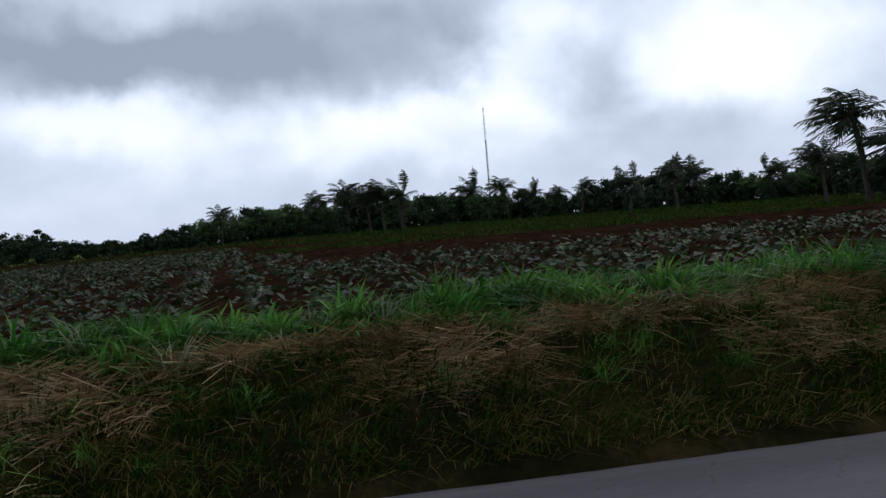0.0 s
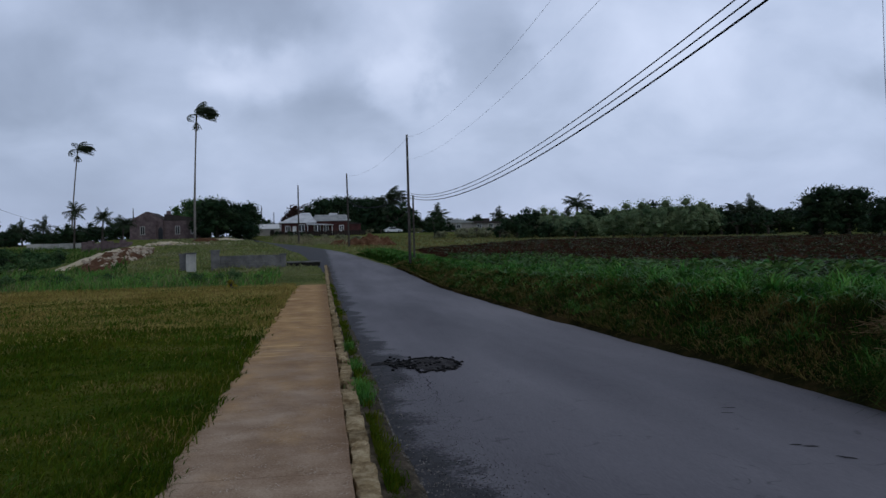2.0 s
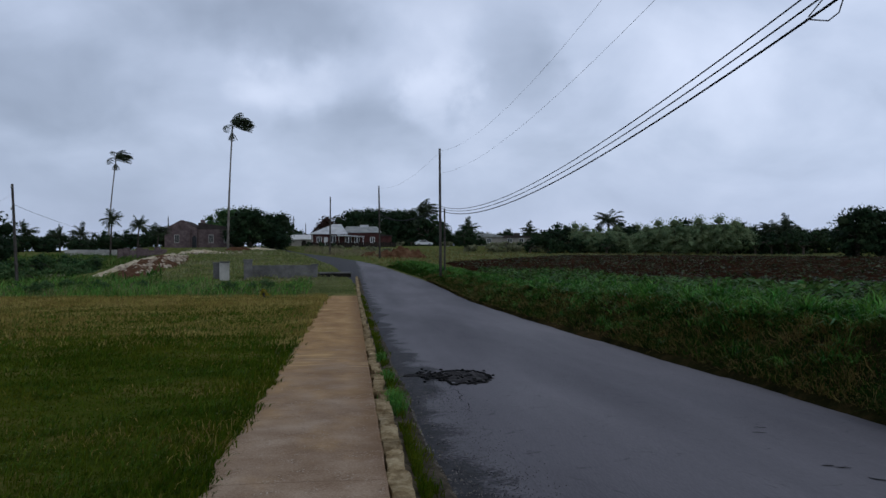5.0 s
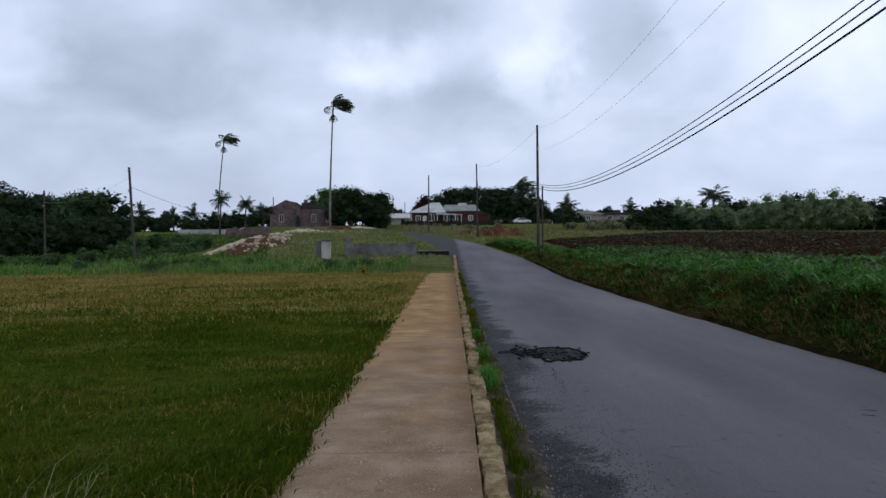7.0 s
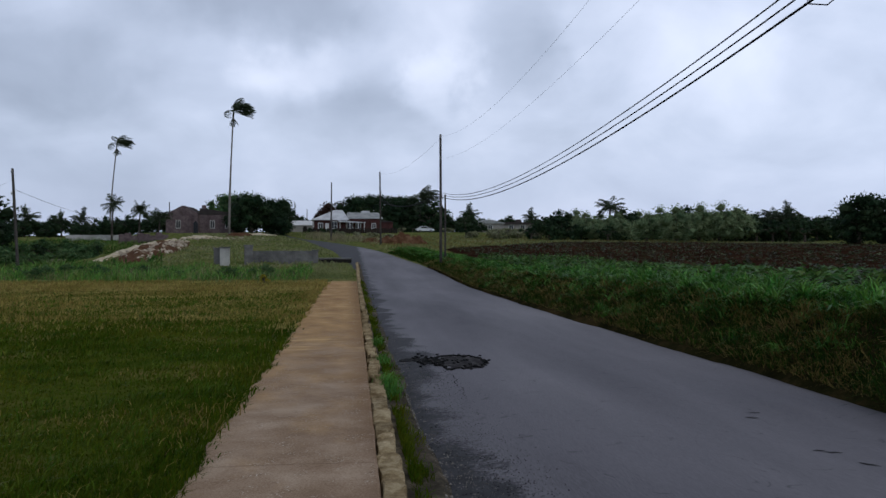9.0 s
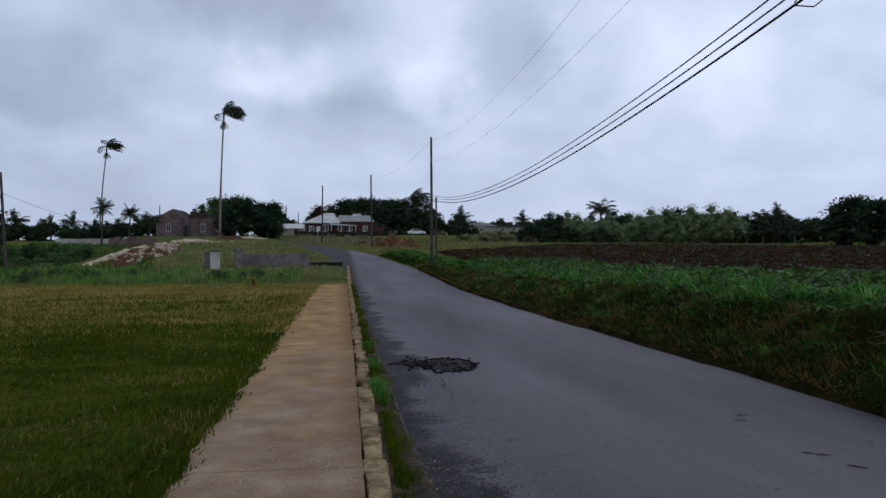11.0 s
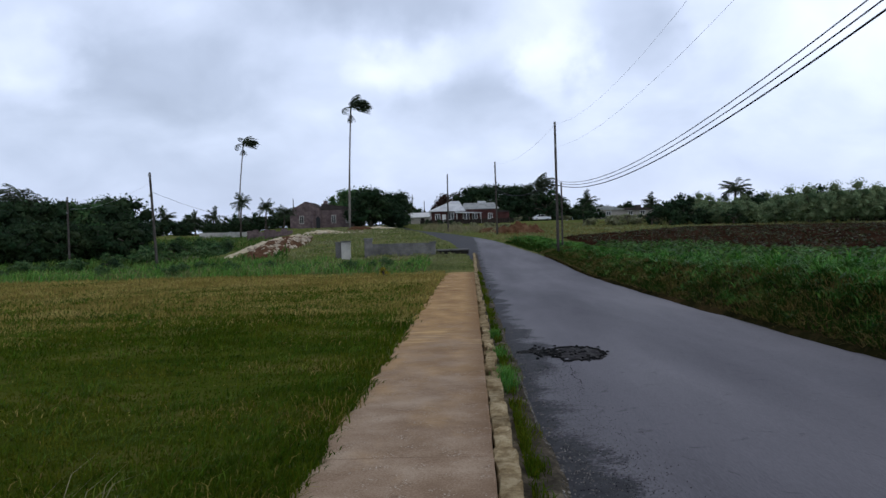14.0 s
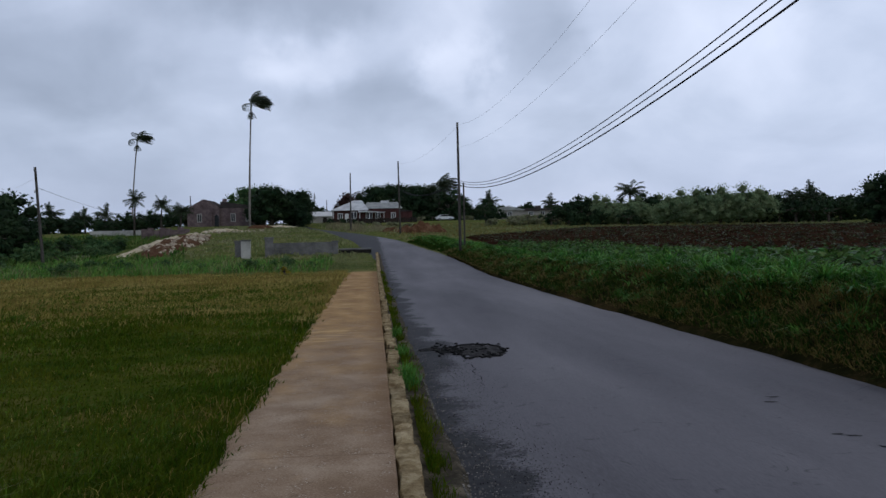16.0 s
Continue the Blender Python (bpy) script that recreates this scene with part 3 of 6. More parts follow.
def prism(bm, outline, y0, y1):
    """An outline in x and z, drawn out along y."""
    a = [bm.verts.new((x, y0, z)) for x, z in outline]
    b = [bm.verts.new((x, y1, z)) for x, z in outline]
    bm.faces.new(a)
    bm.faces.new(b[::-1])
    n = len(a)
    for i in range(n):
        bm.faces.new((a[i], b[i], b[(i + 1) % n], a[(i + 1) % n]))
    return bm


def tube(points, radii, sides=8):
    """Rings of verts along a line of points, as verts and faces."""
    verts, faces = [], []
    pts = [Vector(p) for p in points]
    for i, p in enumerate(pts):
        d = (pts[min(i + 1, len(pts) - 1)] - pts[max(i - 1, 0)]).normalized()
        ref = Vector((1, 0, 0)) if abs(d.x) < 0.9 else Vector((0, 1, 0))
        u = d.cross(ref).normalized()
        w = d.cross(u)
        r = radii[i] if hasattr(radii, "__len__") else radii
        for k in range(sides):
            a = 2 * math.pi * k / sides
            verts.append(p + r * (math.cos(a) * u + math.sin(a) * w))
    for i in range(len(pts) - 1):
        for k in range(sides):
            a, b = i * sides + k, i * sides + (k + 1) % sides
            faces.append((a, b, b + sides, a + sides))
    faces.append(tuple(range(sides))[::-1])
    faces.append(tuple(range((len(pts) - 1) * sides, len(pts) * sides)))
    return verts, faces


def tube_part(name, points, radii, mat, parent=None, sides=8, label=""):
    v, f = tube(points, radii, sides)
    return mesh_object(name, v, f, mat, parent, label, smooth=True)


def ease(a, b, v):
    t = np.clip((np.asarray(v, float) - a) / (b - a), 0, 1)
    return t * t * (3 - 2 * t)


# ---- the lie of the land ----
def lin(v, table):
    return np.interp(v, [a for a, _ in table], [b for _, b in table])


def curve_through(table):
    """A line through a few knots, with its corners rounded."""
    g = np.arange(-120, 400, 1.0)
    v = lin(g, table)
    k = np.hanning(19)
    s = np.convolve(np.pad(v, 9, mode="edge"), k / k.sum(), "valid")
    return lambda q: np.interp(q, g, s)


road_x = curve_through([(-120, 3.52), (-7, 3.52), (3, 3.3), (10, 3.27), (25, 3.15), (48, 3.15), (58, 2.9), (75, 1.6), (86, 0.8), (100, -0.9), (120, -4.2), (150, -10.5), (180, -18), (260, -40), (400, -80)])
road_half = curve_through([(-120, 2.74), (12, 2.74), (22, 2.56), (60, 2.6), (90, 2.4), (400, 2.4)])
road_z = curve_through([(-120, -0.13), (-2, -0.13), (40, -0.62), (64, -0.12), (85, 0.42), (120, 1.1), (150, 1.7), (180, 3.0), (250, 3.5), (400, 3.6)])
mound = curve_through([(-120, 0), (0, 0), (40, -0.49), (56, -0.4), (65, -0.05), (80, 0.6), (100, 1.4), (140, 2.35), (170, 2.9), (250, 3.4), (400, 3.5)])
hollow = curve_through([(-120, 0), (0, 0), (40, -0.49), (60, -0.85), (100, -1.0), (130, 0.4), (160, 1.9), (250, 2.6), (400, 3.0)])
bank_h = curve_through([(-120, 0.92), (15, 0.92), (35, 0.75), (57, 0.45), (100, 0.25), (180, 0.3), (400, 0.3)])


def land(x, y, rough=True):
    x, y = np.asarray(x, float), np.asarray(y, float)
    rx, rh, rz = road_x(y), road_half(y), road_z(y)
    dl, dr = (rx - rh) - x, x - (rx + rh)
    xl = lin(y, [(60, -20.2), (112, -21.8), (130, -24), (142, -29), (156, -38), (400, -90)])
    w = ease(-3.4, 0.0, x - xl)
    left = hollow(y) * (1 - w) + mound(y) * w
    left = np.where(dl < 2.2, rz + (left - rz) * ease(0.15, 2.2, dl), left)
    left = np.where(y < 44, np.where(x < -0.8, -0.0122 * np.clip(y, 0, 44), np.minimum(rz, left) - 0.05), left)
    prof = lin(dr, [(0, 0), (0.25, 0.06), (0.6, 0.28), (1.5, 0.82), (2.3, 1.0), (3.2, 0.98), (4.2, 0.88)])
    rise = lin(dr, [(3, 0), (8, -0.1), (60, -0.1), (90, 0.15), (130, 0.85), (320, 1.3)])
    right = rz + bank_h(y) * prof + rise
    z = np.where(dl > 0, left, np.where(dr > 0, right, rz - 0.07))
    far = np.hypot(x, y)
    z = z + ease(400, 900, far) * (2.0 - z) * 0.7
    if rough:
        b = 0.05 * np.sin(x * 1.7 + 0.6 * y) * np.sin(y * 1.1 - 0.4 * x) + 0.035 * np.sin(3.9 * x + 1.3) * np.sin(3.1 * y + 2 + x)
        z = z + np.where((dr > 0.5), b * ease(0.5, 1.5, dr), 0) + np.where((dl > 3) & (y > 46), 2.5 * b, 0)
    return z


def sheet(name, xs, ys, mat, lift=0.0, keep=None, extra=None):
    X, Y = np.meshgrid(xs, ys)
    Z = land(X, Y) + lift
    if extra is not None:
        Z = Z + extra(X, Y)
    nx, ny = len(xs), len(ys)
    verts = np.stack([X, Y, Z], -1).reshape(-1, 3)
    idx = np.arange(nx * ny).reshape(ny, nx)
    q = np.stack([idx[:-1, :-1], idx[:-1, 1:], idx[1:, 1:], idx[1:, :-1]], -1).reshape(-1, 4)
    if keep is not None:
        c = verts[q].mean(1)
        q = q[keep(c[:, 0], c[:, 1])]
    return mesh_object(name, verts.tolist(), q.tolist(), mat, smooth=True)


def steps(*spans):
    return np.unique(np.round(np.concatenate([np.arange(a, b, s) for a, b, s in spans]), 3))


xs_ground = steps((-2600, -400, 200), (-400, -100, 20), (-100, -30, 3), (-30, -2, 0.8), (-2, 12, 0.3), (12, 60, 1.0), (60, 160, 5), (160, 400, 20), (400, 2601, 200))
ys_ground = steps((-2600, -400, 200), (-400, -100, 20), (-100, -20, 4), (-20, 30, 0.5), (30, 110, 1.0), (110, 220, 3), (220, 400, 15), (400, 2601, 200))


def under(X, Y):
    a = (X > 5.7) & (X < 9.7) & (Y > -38) & (Y < 60)
    b = (X > 9.6) & (X < 132) & (Y > -72) & (np.hypot(X, np.maximum(Y, 0)) < np.where(Y > 0.9 * X, 113, 130)) & (Y < 79 + 1.45 * (X - 9.8))
    c = (X > -57) & (X < -1.3) & (Y > -38) & (Y < 40)
    return np.where(a | b | c, -0.13, 0.0)


ground = tagged(sheet("ground", xs_ground, ys_ground, M["ground"], extra=under), "rough green ground with weeds and dry grass", "ground", kind="structure")
lawn = tagged(sheet("lawn", steps((-60, -16, 2), (-16, -1.0, 0.5)) , steps((-40, 41.6, 0.75)), M["lawn"], 0.012), "mown green lawn with dry straw-coloured patches", "lawn", kind="structure")
bank_side = tagged(sheet("bank", steps((5.4, 9.8, 0.14)), steps((-40, 62, 0.4)), M["bank_soil"], 0.02), "roadside bank covered in dry litter, darkened as shade between clumps", "bank", kind="structure")


def ridges(X, Y):
    k = 0.07 * np.sin(2 * math.pi * (Y - 0.12 * X) / 1.05) * ease(40, 20, Y) + 0.22 * np.sin(2 * math.pi * (Y - 0.12 * X) / 4.0) * ease(25, 45, Y) + 0.035 * np.sin(5.3 * X + 1.1 * np.sin(3 * Y)) * np.sin(4.1 * Y + X)
    return k * ease(9.6, 11.5, X)


def in_field(x, y):
    return (y < 82.5 + 1.45 * (x - 9.8)) & (np.hypot(x, np.maximum(y, 0)) < np.where(y > 0.9 * x, 117, 134))


field = tagged(sheet("field", steps((9.6, 48, 0.55), (48, 136, 1.5)), steps((-75, -20, 0.7), (-20, 64, 0.3), (64, 126, 0.5)), M["soil"], 0.05, in_field, ridges), "ploughed red-brown soil in low ridges", "field", kind="structure")


def strip(name, edge_l, edge_r, zf, ys, mat, cols=10, wob=0.0, thick=0.05):
    verts, faces = [], []
    for y in ys:
        l, r = edge_l(y), edge_r(y)
        l += wob * (math.sin(3.1 * y) * 0.4 + math.sin(7.7 * y + 1) * 0.3 + math.sin(1.3 * y))
        r += wob * (math.sin(2.7 * y + 2) * 0.4 + math.sin(8.3 * y) * 0.3 + math.sin(1.1 * y + 1))
        for k in range(cols + 1):
            u = k / cols
            edge = k in (0, cols)
            verts.append((l + (r - l) * u, y, zf(y, u) - (thick if edge else 0)))
    n = cols + 1
    for i in range(len(ys) - 1):
        for k in range(cols):
            faces.append((i * n + k, i * n + k + 1, (i + 1) * n + k + 1, (i + 1) * n + k))
    return mesh_object(name, verts, faces, mat, smooth=True)


road = tagged(strip("road", lambda y: float(road_x(y) - road_half(y)), lambda y: float(road_x(y) + road_half(y)),
                    lambda y, u: float(road_z(y)) + 0.05 * (1 - (2 * u - 1) ** 2), steps((-60, -8, 2), (-8, 60, 0.25), (60, 300, 2)), M["asphalt"], 14, 0.035),
              "worn grey asphalt road with a darker patched edge", "road", kind="structure")


def path_z(y):
    return -0.0122 * max(0.0, y) + 0.03


# concrete path in poured bays
PATH_END = 41.5
footpath = tagged(new("pavement"), "narrow concrete footpath stained with ochre earth", "pavement", kind="structure")
rnd = random.Random(4)
y = -6.0
while y < PATH_END - 0.1:
    y1 = min(PATH_END, y + 3.05)
    bm = bmesh.new()
    n = 12
    rows = []
    for i in range(n + 1):
        yy = y + 0.006 + (y1 - y - 0.012) * i / n
        lx = -1.17 + 0.005 * yy + 0.03 * math.sin(2.3 * yy) + 0.025 * math.sin(6.1 * yy + 1) + rnd.uniform(-0.03, 0.03)
        rxx = 0.185 + 0.0055 * yy + rnd.uniform(-0.006, 0.006)
        zt = path_z(yy)
        rows.append([bm.verts.new(p) for p in ((lx, yy, zt - 0.12), (lx, yy, zt - 0.008), (lx + 0.03, yy, zt), ((lx + rxx) / 2, yy, zt + 0.006), (rxx - 0.02, yy, zt), (rxx, yy, zt - 0.01), (rxx, yy, zt - 0.16))])
    for a, b in zip(rows, rows[1:]):
        for k in range(6):
            bm.faces.new((a[k], a[k + 1], b[k + 1], b[k]))
    for r in (rows[0], rows[-1]):
        bm.faces.new(r)
    part("slab", bm, M["path"], footpath)
    y = y1

# ---- kerb ----
kerb = tagged(new("kerb"), "rough limestone kerb stones beside the footpath, partly overgrown", "kerb", kind="structure")
KERB_MESHES = []
for k in range(6):
    rk = random.Random(20 + k)
    bm = bmesh.new()
    box(bm, -0.1, 0.1, -0.5, 0.5, -0.2, 0.0, bevel=0.012)
    for cut in (0.34, 0.17, 0.0, -0.17, -0.34):
        bmesh.ops.bisect_plane(bm, geom=bm.verts[:] + bm.edges[:] + bm.faces[:], plane_co=(0, cut, 0), plane_no=(0, 1, 0))
    for axis, cut in (((1, 0, 0), 0.045), ((1, 0, 0), -0.03), ((0, 0, 1), -0.07)):
        bmesh.ops.bisect_plane(bm, geom=bm.verts[:] + bm.edges[:] + bm.faces[:], plane_co=tuple(cut * a for a in axis), plane_no=axis)
    for v in bm.verts:
        lump = noise.noise((v.co.x * 7 + 7 * k, v.co.y * 5, v.co.z * 7))
        end = max(0.0, abs(v.co.y) - 0.38) * 0.25
        v.co += Vector((0.018 * lump + rk.uniform(-0.009, 0.009), rk.uniform(-0.016, 0.016), 0.022 * lump - end + rk.uniform(-0.016, 0.006)))
    me = bpy.data.meshes.new("stone")
    bmesh.ops.recalc_face_normals(bm, faces=bm.faces)
    bm.to_mesh(me)
    bm.free()
    me.materials.append(M["kerb"])
    KERB_MESHES.append(me)
rnd = random.Random(9)
y = -4.0
while y < 62:
    near = y < 9.6
    ln = rnd.uniform(0.42, 0.85) if near else rnd.uniform(0.18, 0.42)
    x = 0.28 + 0.0055 * y
    z = path_z(y) - (0.005 if near else 0.045) if y < PATH_END else float(road_z(y)) + 0.09
    wide = rnd.uniform(0.74, 0.92) if near else rnd.uniform(0.55, 0.85)
    if near or y > PATH_END or rnd.random() < 0.72:
        ob = new("stone", KERB_MESHES[rnd.randrange(6)])
        ob.parent = kerb
        ob.matrix_basis = Matrix.LocRotScale((x + (0.0 if near else rnd.uniform(-0.03, 0.05)), y + ln / 2, z + rnd.uniform(-0.01, 0.004)), Euler((rnd.uniform(-0.02, 0.02), rnd.uniform(-0.05, 0.05), rnd.uniform(-0.03, 0.03))), (wide, ln * 0.97, 1))
    y += ln + rnd.uniform(0.0, 0.012)

gutter = tagged(strip("gutter", lambda y: 0.2 + 0.0055 * y, lambda y: 0.74 + 0.003 * y, lambda y, u: float(road_z(y)) + 0.05 + 0.012 * math.sin(5 * y + 9 * u) - 0.03 * u, steps((-6, 62, 0.2)), M["gutter"], 6, 0.03, 0.06), "strip of earth and gravel between kerb and road", "gutter", kind="structure")

# ---- broken patch and cracks in the road ----
def road_at(x, y):
    u = (x - float(road_x(y) - road_half(y))) / (2 * float(road_half(y)))
    return float(road_z(y)) + 0.05 * (1 - (2 * u - 1) ** 2)


def flake(name, cx, cy, rx, ry, seed, lift, mat, parent=None, n=22):
    rk = random.Random(seed)
    ring = []
    for k in range(n):
        a = 2 * math.pi * k / n
        r = rk.uniform(0.72, 1.05)
        ring.append((cx + rx * r * math.cos(a), cy + ry * r * math.sin(a)))
    verts = [(cx, cy, road_at(cx, cy) + lift)] + [(x, y, road_at(x, y) + lift * 0.5) for x, y in ring] + [(x, y, road_at(x, y) - 0.02) for x, y in ring]
    faces = [(0, 1 + k, 1 + (k + 1) % n) for k in range(n)] + [(1 + k, 1 + n + k, 1 + n + (k + 1) % n, 1 + (k + 1) % n) for k in range(n)]
    return mesh_object(name, verts, faces, mat, parent)


pothole = tagged(new("pothole"), "broken black patch of lumpy tar in the road", "pothole", kind="structure")
flake("tar_bed", 1.74, 12.6, 0.40, 0.85, 3, 0.010, M["old_tar"], pothole, 34)
flake("tar_patch", 1.30, 12.85, 0.17, 0.42, 5, 0.014, M["tar"], pothole)
flake("tar_patch", 1.0, 13.05, 0.2, 0.2, 6, 0.010, M["tar"], pothole)
rnd = random.Random(31)
verts, n = [], 72
for k in range(n):
    a = 2 * math.pi * k / n
    ca, sa = math.cos(a), math.sin(a)
    r0 = 0.72 + 0.22 * noise.noise((2.2 * ca, 2.2 * sa, 4)) + 0.12 * noise.noise((9 * ca, 9 * sa, 1)) + 0.14 * max(0.0, -ca)
    r1 = r0 + 0.06 + 0.3 * abs(noise.noise((4 * ca, 4 * sa, 7)))
    for r, up in ((r0, -0.004), ((r0 + r1) / 2, 0.016), (r1, -0.004)):
        x, y = 1.74 + 0.46 * r * ca, 12.6 + 0.92 * r * sa
        verts.append((x, y, road_at(x, y) + up + 0.006))
mesh_object("broken_rim", verts, [(3 * k + j, 3 * ((k + 1) % n) + j, 3 * ((k + 1) % n) + j + 1, 3 * k + j + 1) for k in range(n) for j in (0, 1)], M["tar"], pothole)
for k in range(90):
    a = rnd.uniform(0, 6.28)
    if k < 8:
        r = rnd.uniform(0.72, 1.1) + 0.12 * math.sin(3 * a + 1)
        x, y = 1.74 + 0.43 * r * math.cos(a), 12.6 + 0.88 * r * math.sin(a)
    elif k < 70:
        x, y = 1.30 + rnd.gauss(0, 0.12), 12.8 + rnd.gauss(0, 0.3)
    else:
        x, y = 1.75 + rnd.gauss(0, 0.2), 12.6 + rnd.gauss(0, 0.35)
    bm = bmesh.new()
    bmesh.ops.create_icosphere(bm, subdivisions=1, radius=1.0)
    for v in bm.verts:
        v.co = Vector((v.co.x * rnd.uniform(0.01, 0.045), v.co.y * rnd.uniform(0.02, 0.09), v.co.z * rnd.uniform(0.004, 0.02)))
    for v in bm.verts:
        v.co += Vector((x, y, road_at(x, y) + 0.014))
    part("tar_lump", bm, M["tar"], pothole)
# ragged open crack running on from it along the patched strip
for y0, y1, x0 in ((12.0, 9.6, 1.40),):
    verts, n = [], 34
    for k in range(n):
        u = k / (n - 1)
        y = y0 + (y1 - y0) * u
        x = x0 + 0.10 * noise.noise((y * 1.6, x0, 2)) + 0.05 * noise.noise((y * 6, x0, 5))
        w = 0.002 + 0.012 * abs(noise.noise((y * 4, x0, 8))) * math.sin(math.pi * u) ** 0.5
        verts += [(x - w, y, road_at(x - w, y) + 0.005), (x + w, y, road_at(x + w, y) + 0.005)]
    mesh_object("crack", verts, [(2 * i, 2 * i + 1, 2 * i + 3, 2 * i + 2) for i in range(n - 1)], M["tar"], pothole)
# crumbs of broken asphalt and grit along the patched edge
def crumbs(name, n, x0, x1, y0, y1, size, seed, mat, label):
    r = np.random.default_rng(seed)
    y = y0 * (y1 / y0) ** r.random(n)
    x = np.clip(r.normal((x0 + x1) / 2 - 0.012 * y, (x1 - x0) / 3.2, n), 0.7, 2.2)
    z = np.array([road_at(a, b) for a, b in zip(x, y)])
    sz = size * r.uniform(0.35, 1.3, n)
    ang = np.arange(5) * 2 * math.pi / 5
    ring = np.stack([np.cos(ang), np.sin(ang)], 1)[None] * (sz[:, None] * r.uniform(0.6, 1.2, (n, 5)))[:, :, None]
    base = np.concatenate([np.stack([x, y], 1)[:, None] + ring, np.broadcast_to((z - 0.003)[:, None, None], (n, 5, 1))], 2)
    top = np.stack([x, y, z + sz * 0.7], 1)[:, None]
    verts = np.concatenate([base, top], 1).reshape(-1, 3)
    f = (np.arange(n)[:, None, None] * 6 + np.array([[k, (k + 1) % 5, 5] for k in range(5)])[None]).reshape(-1, 3)
    return tagged(mesh_object(name, verts.tolist(), f.tolist(), mat), label, "gravel", kind="stuff")


crumbs("loose_gravel", 2600, 0.75, 1.35, 3.6, 17, 0.007, 91, M["grit"], "pale loose grit along the broken road edge")
crumbs("gutter_gravel", 1500, 0.5, 0.85, 4.2, 20, 0.014, 93, M["grit"], "pale pebbles lying in the gutter")
crumbs("tar_crumbs", 2600, 1.0, 1.6, 3.6, 15, 0.007, 92, M["tar"], "black crumbs of broken asphalt at the road edge")
cracks = tagged(new("road_cracks"), "short dark open cracks in the asphalt", "crack", kind="structure")
rnd = random.Random(8)
for x, y, ln, turn in ((4.2, 6.15, 0.16, -50), (4.15, 6.55, 0.14, -20), (4.05, 6.62, 0.1, -15), (4.15, 8.0, 0.16, -15), (4.3, 8.25, 0.15, -10)):
    pts = []
    for k in range(6):
        u = (k / 5 - 0.5) * ln
        pts.append((x + u * math.cos(radians(turn)) + rnd.uniform(-0.012, 0.012), y + u * math.sin(radians(turn)) + rnd.uniform(-0.012, 0.012)))
    wv = [0.004, 0.012, 0.016, 0.013, 0.01, 0.003]
    verts = [(px + s * w * math.sin(radians(turn)), py - s * w * math.cos(radians(turn)), road_at(px, py) + 0.006) for (px, py), w in zip(pts, wv) for s in (1, -1)]
    mesh_object("crack", verts, [(2 * i, 2 * i + 1, 2 * i + 3, 2 * i + 2) for i in range(5)], M["tar"], cracks)


# ---- grass, straw and crops ----
def blades(name, xy, h, w, lean, mat, label, wind=(0.3, -0.1), root=0.0, base=None):
    """One tapered, bent blade for each place: two joints, three triangles."""
    rg = np.random.default_rng(abs(hash_of(name)))
    n = len(xy)
    z = land(xy[:, 0], xy[:, 1]) - 0.01 + root if base is None else base
    a = rg.uniform(0, 2 * math.pi, n)
    side = np.stack([np.cos(a), np.sin(a), 0 * a], 1)
    d = rg.uniform(0, 2 * math.pi, n)
    amt = lean * rg.uniform(0.2, 1.3, n)
    out = np.stack([np.cos(d) * amt + wind[0] * lean, np.sin(d) * amt + wind[1] * lean, 0 * a], 1)
    p = np.stack([xy[:, 0], xy[:, 1], z], 1)
    hh, ww = h[:, None], (w[:, None] if hasattr(w, "__len__") else w)
    up = np.array([0, 0, 1.0])
    droop = np.clip(1 - 0.35 * np.linalg.norm(out, axis=1), 0.1, 1)[:, None]
    v0, v1 = p - side * ww / 2, p + side * ww / 2
    m = p + out * hh * 0.42 + up * hh * 0.62 * (0.6 + 0.4 * droop)
    v2, v3 = m - side * ww * 0.42, m + side * ww * 0.42
    v4 = p + out * hh * 1.25 + up * hh * droop
    verts = np.stack([v0, v1, v2, v3, v4], 1).reshape(-1, 3)
    me = bpy.data.meshes.new(name)
    me.vertices.add(5 * n)
    me.vertices.foreach_set("co", verts.astype(np.float32).ravel())
    i = (np.arange(n) * 5)[:, None]
    loops = np.concatenate([i + np.array([[0, 1, 3, 2]]), i + np.array([[2, 3, 4]])], 1)
    me.loops.add(7 * n)
    me.loops.foreach_set("vertex_index", loops.astype(np.int32).ravel())
    me.polygons.add(2 * n)
    start = np.stack([np.arange(n) * 7, np.arange(n) * 7 + 4], 1)
    me.polygons.foreach_set("loop_start", start.astype(np.int32).ravel())
    me.update(calc_edges=True)
    me.validate()
    me.materials.append(mat)
    return tagged(new(name, me), label, "grass", kind="stuff")


def hash_of(s):
    return sum((i + 7) * ord(c) for i, c in enumerate(s))


def patchy(x, y, s, seed):
    return 0.5 + 0.25 * (np.sin(x * s + seed) * np.cos(y * s * 0.8 + 2 * seed) + np.sin((x + y) * s * 2.1 + 3 * seed) * np.cos((x - 1.3 * y) * s * 1.6 + seed))


rg = np.random.default_rng(5)


def scatter_polar(n, r0, r1, a0, a1, power):
    """Places round the path's start: bearings in degrees clockwise from ahead, thinner with distance."""
    r = r0 * (r1 / r0) ** (rg.random(n) ** power)
    a = np.radians(rg.uniform(a0, a1, n))
    return np.stack([r * np.sin(a), r * np.cos(a)], 1)


def path_left(y):
    return -1.17 + 0.005 * y + 0.03 * np.sin(2.3 * y) + 0.025 * np.sin(6.1 * y + 1)


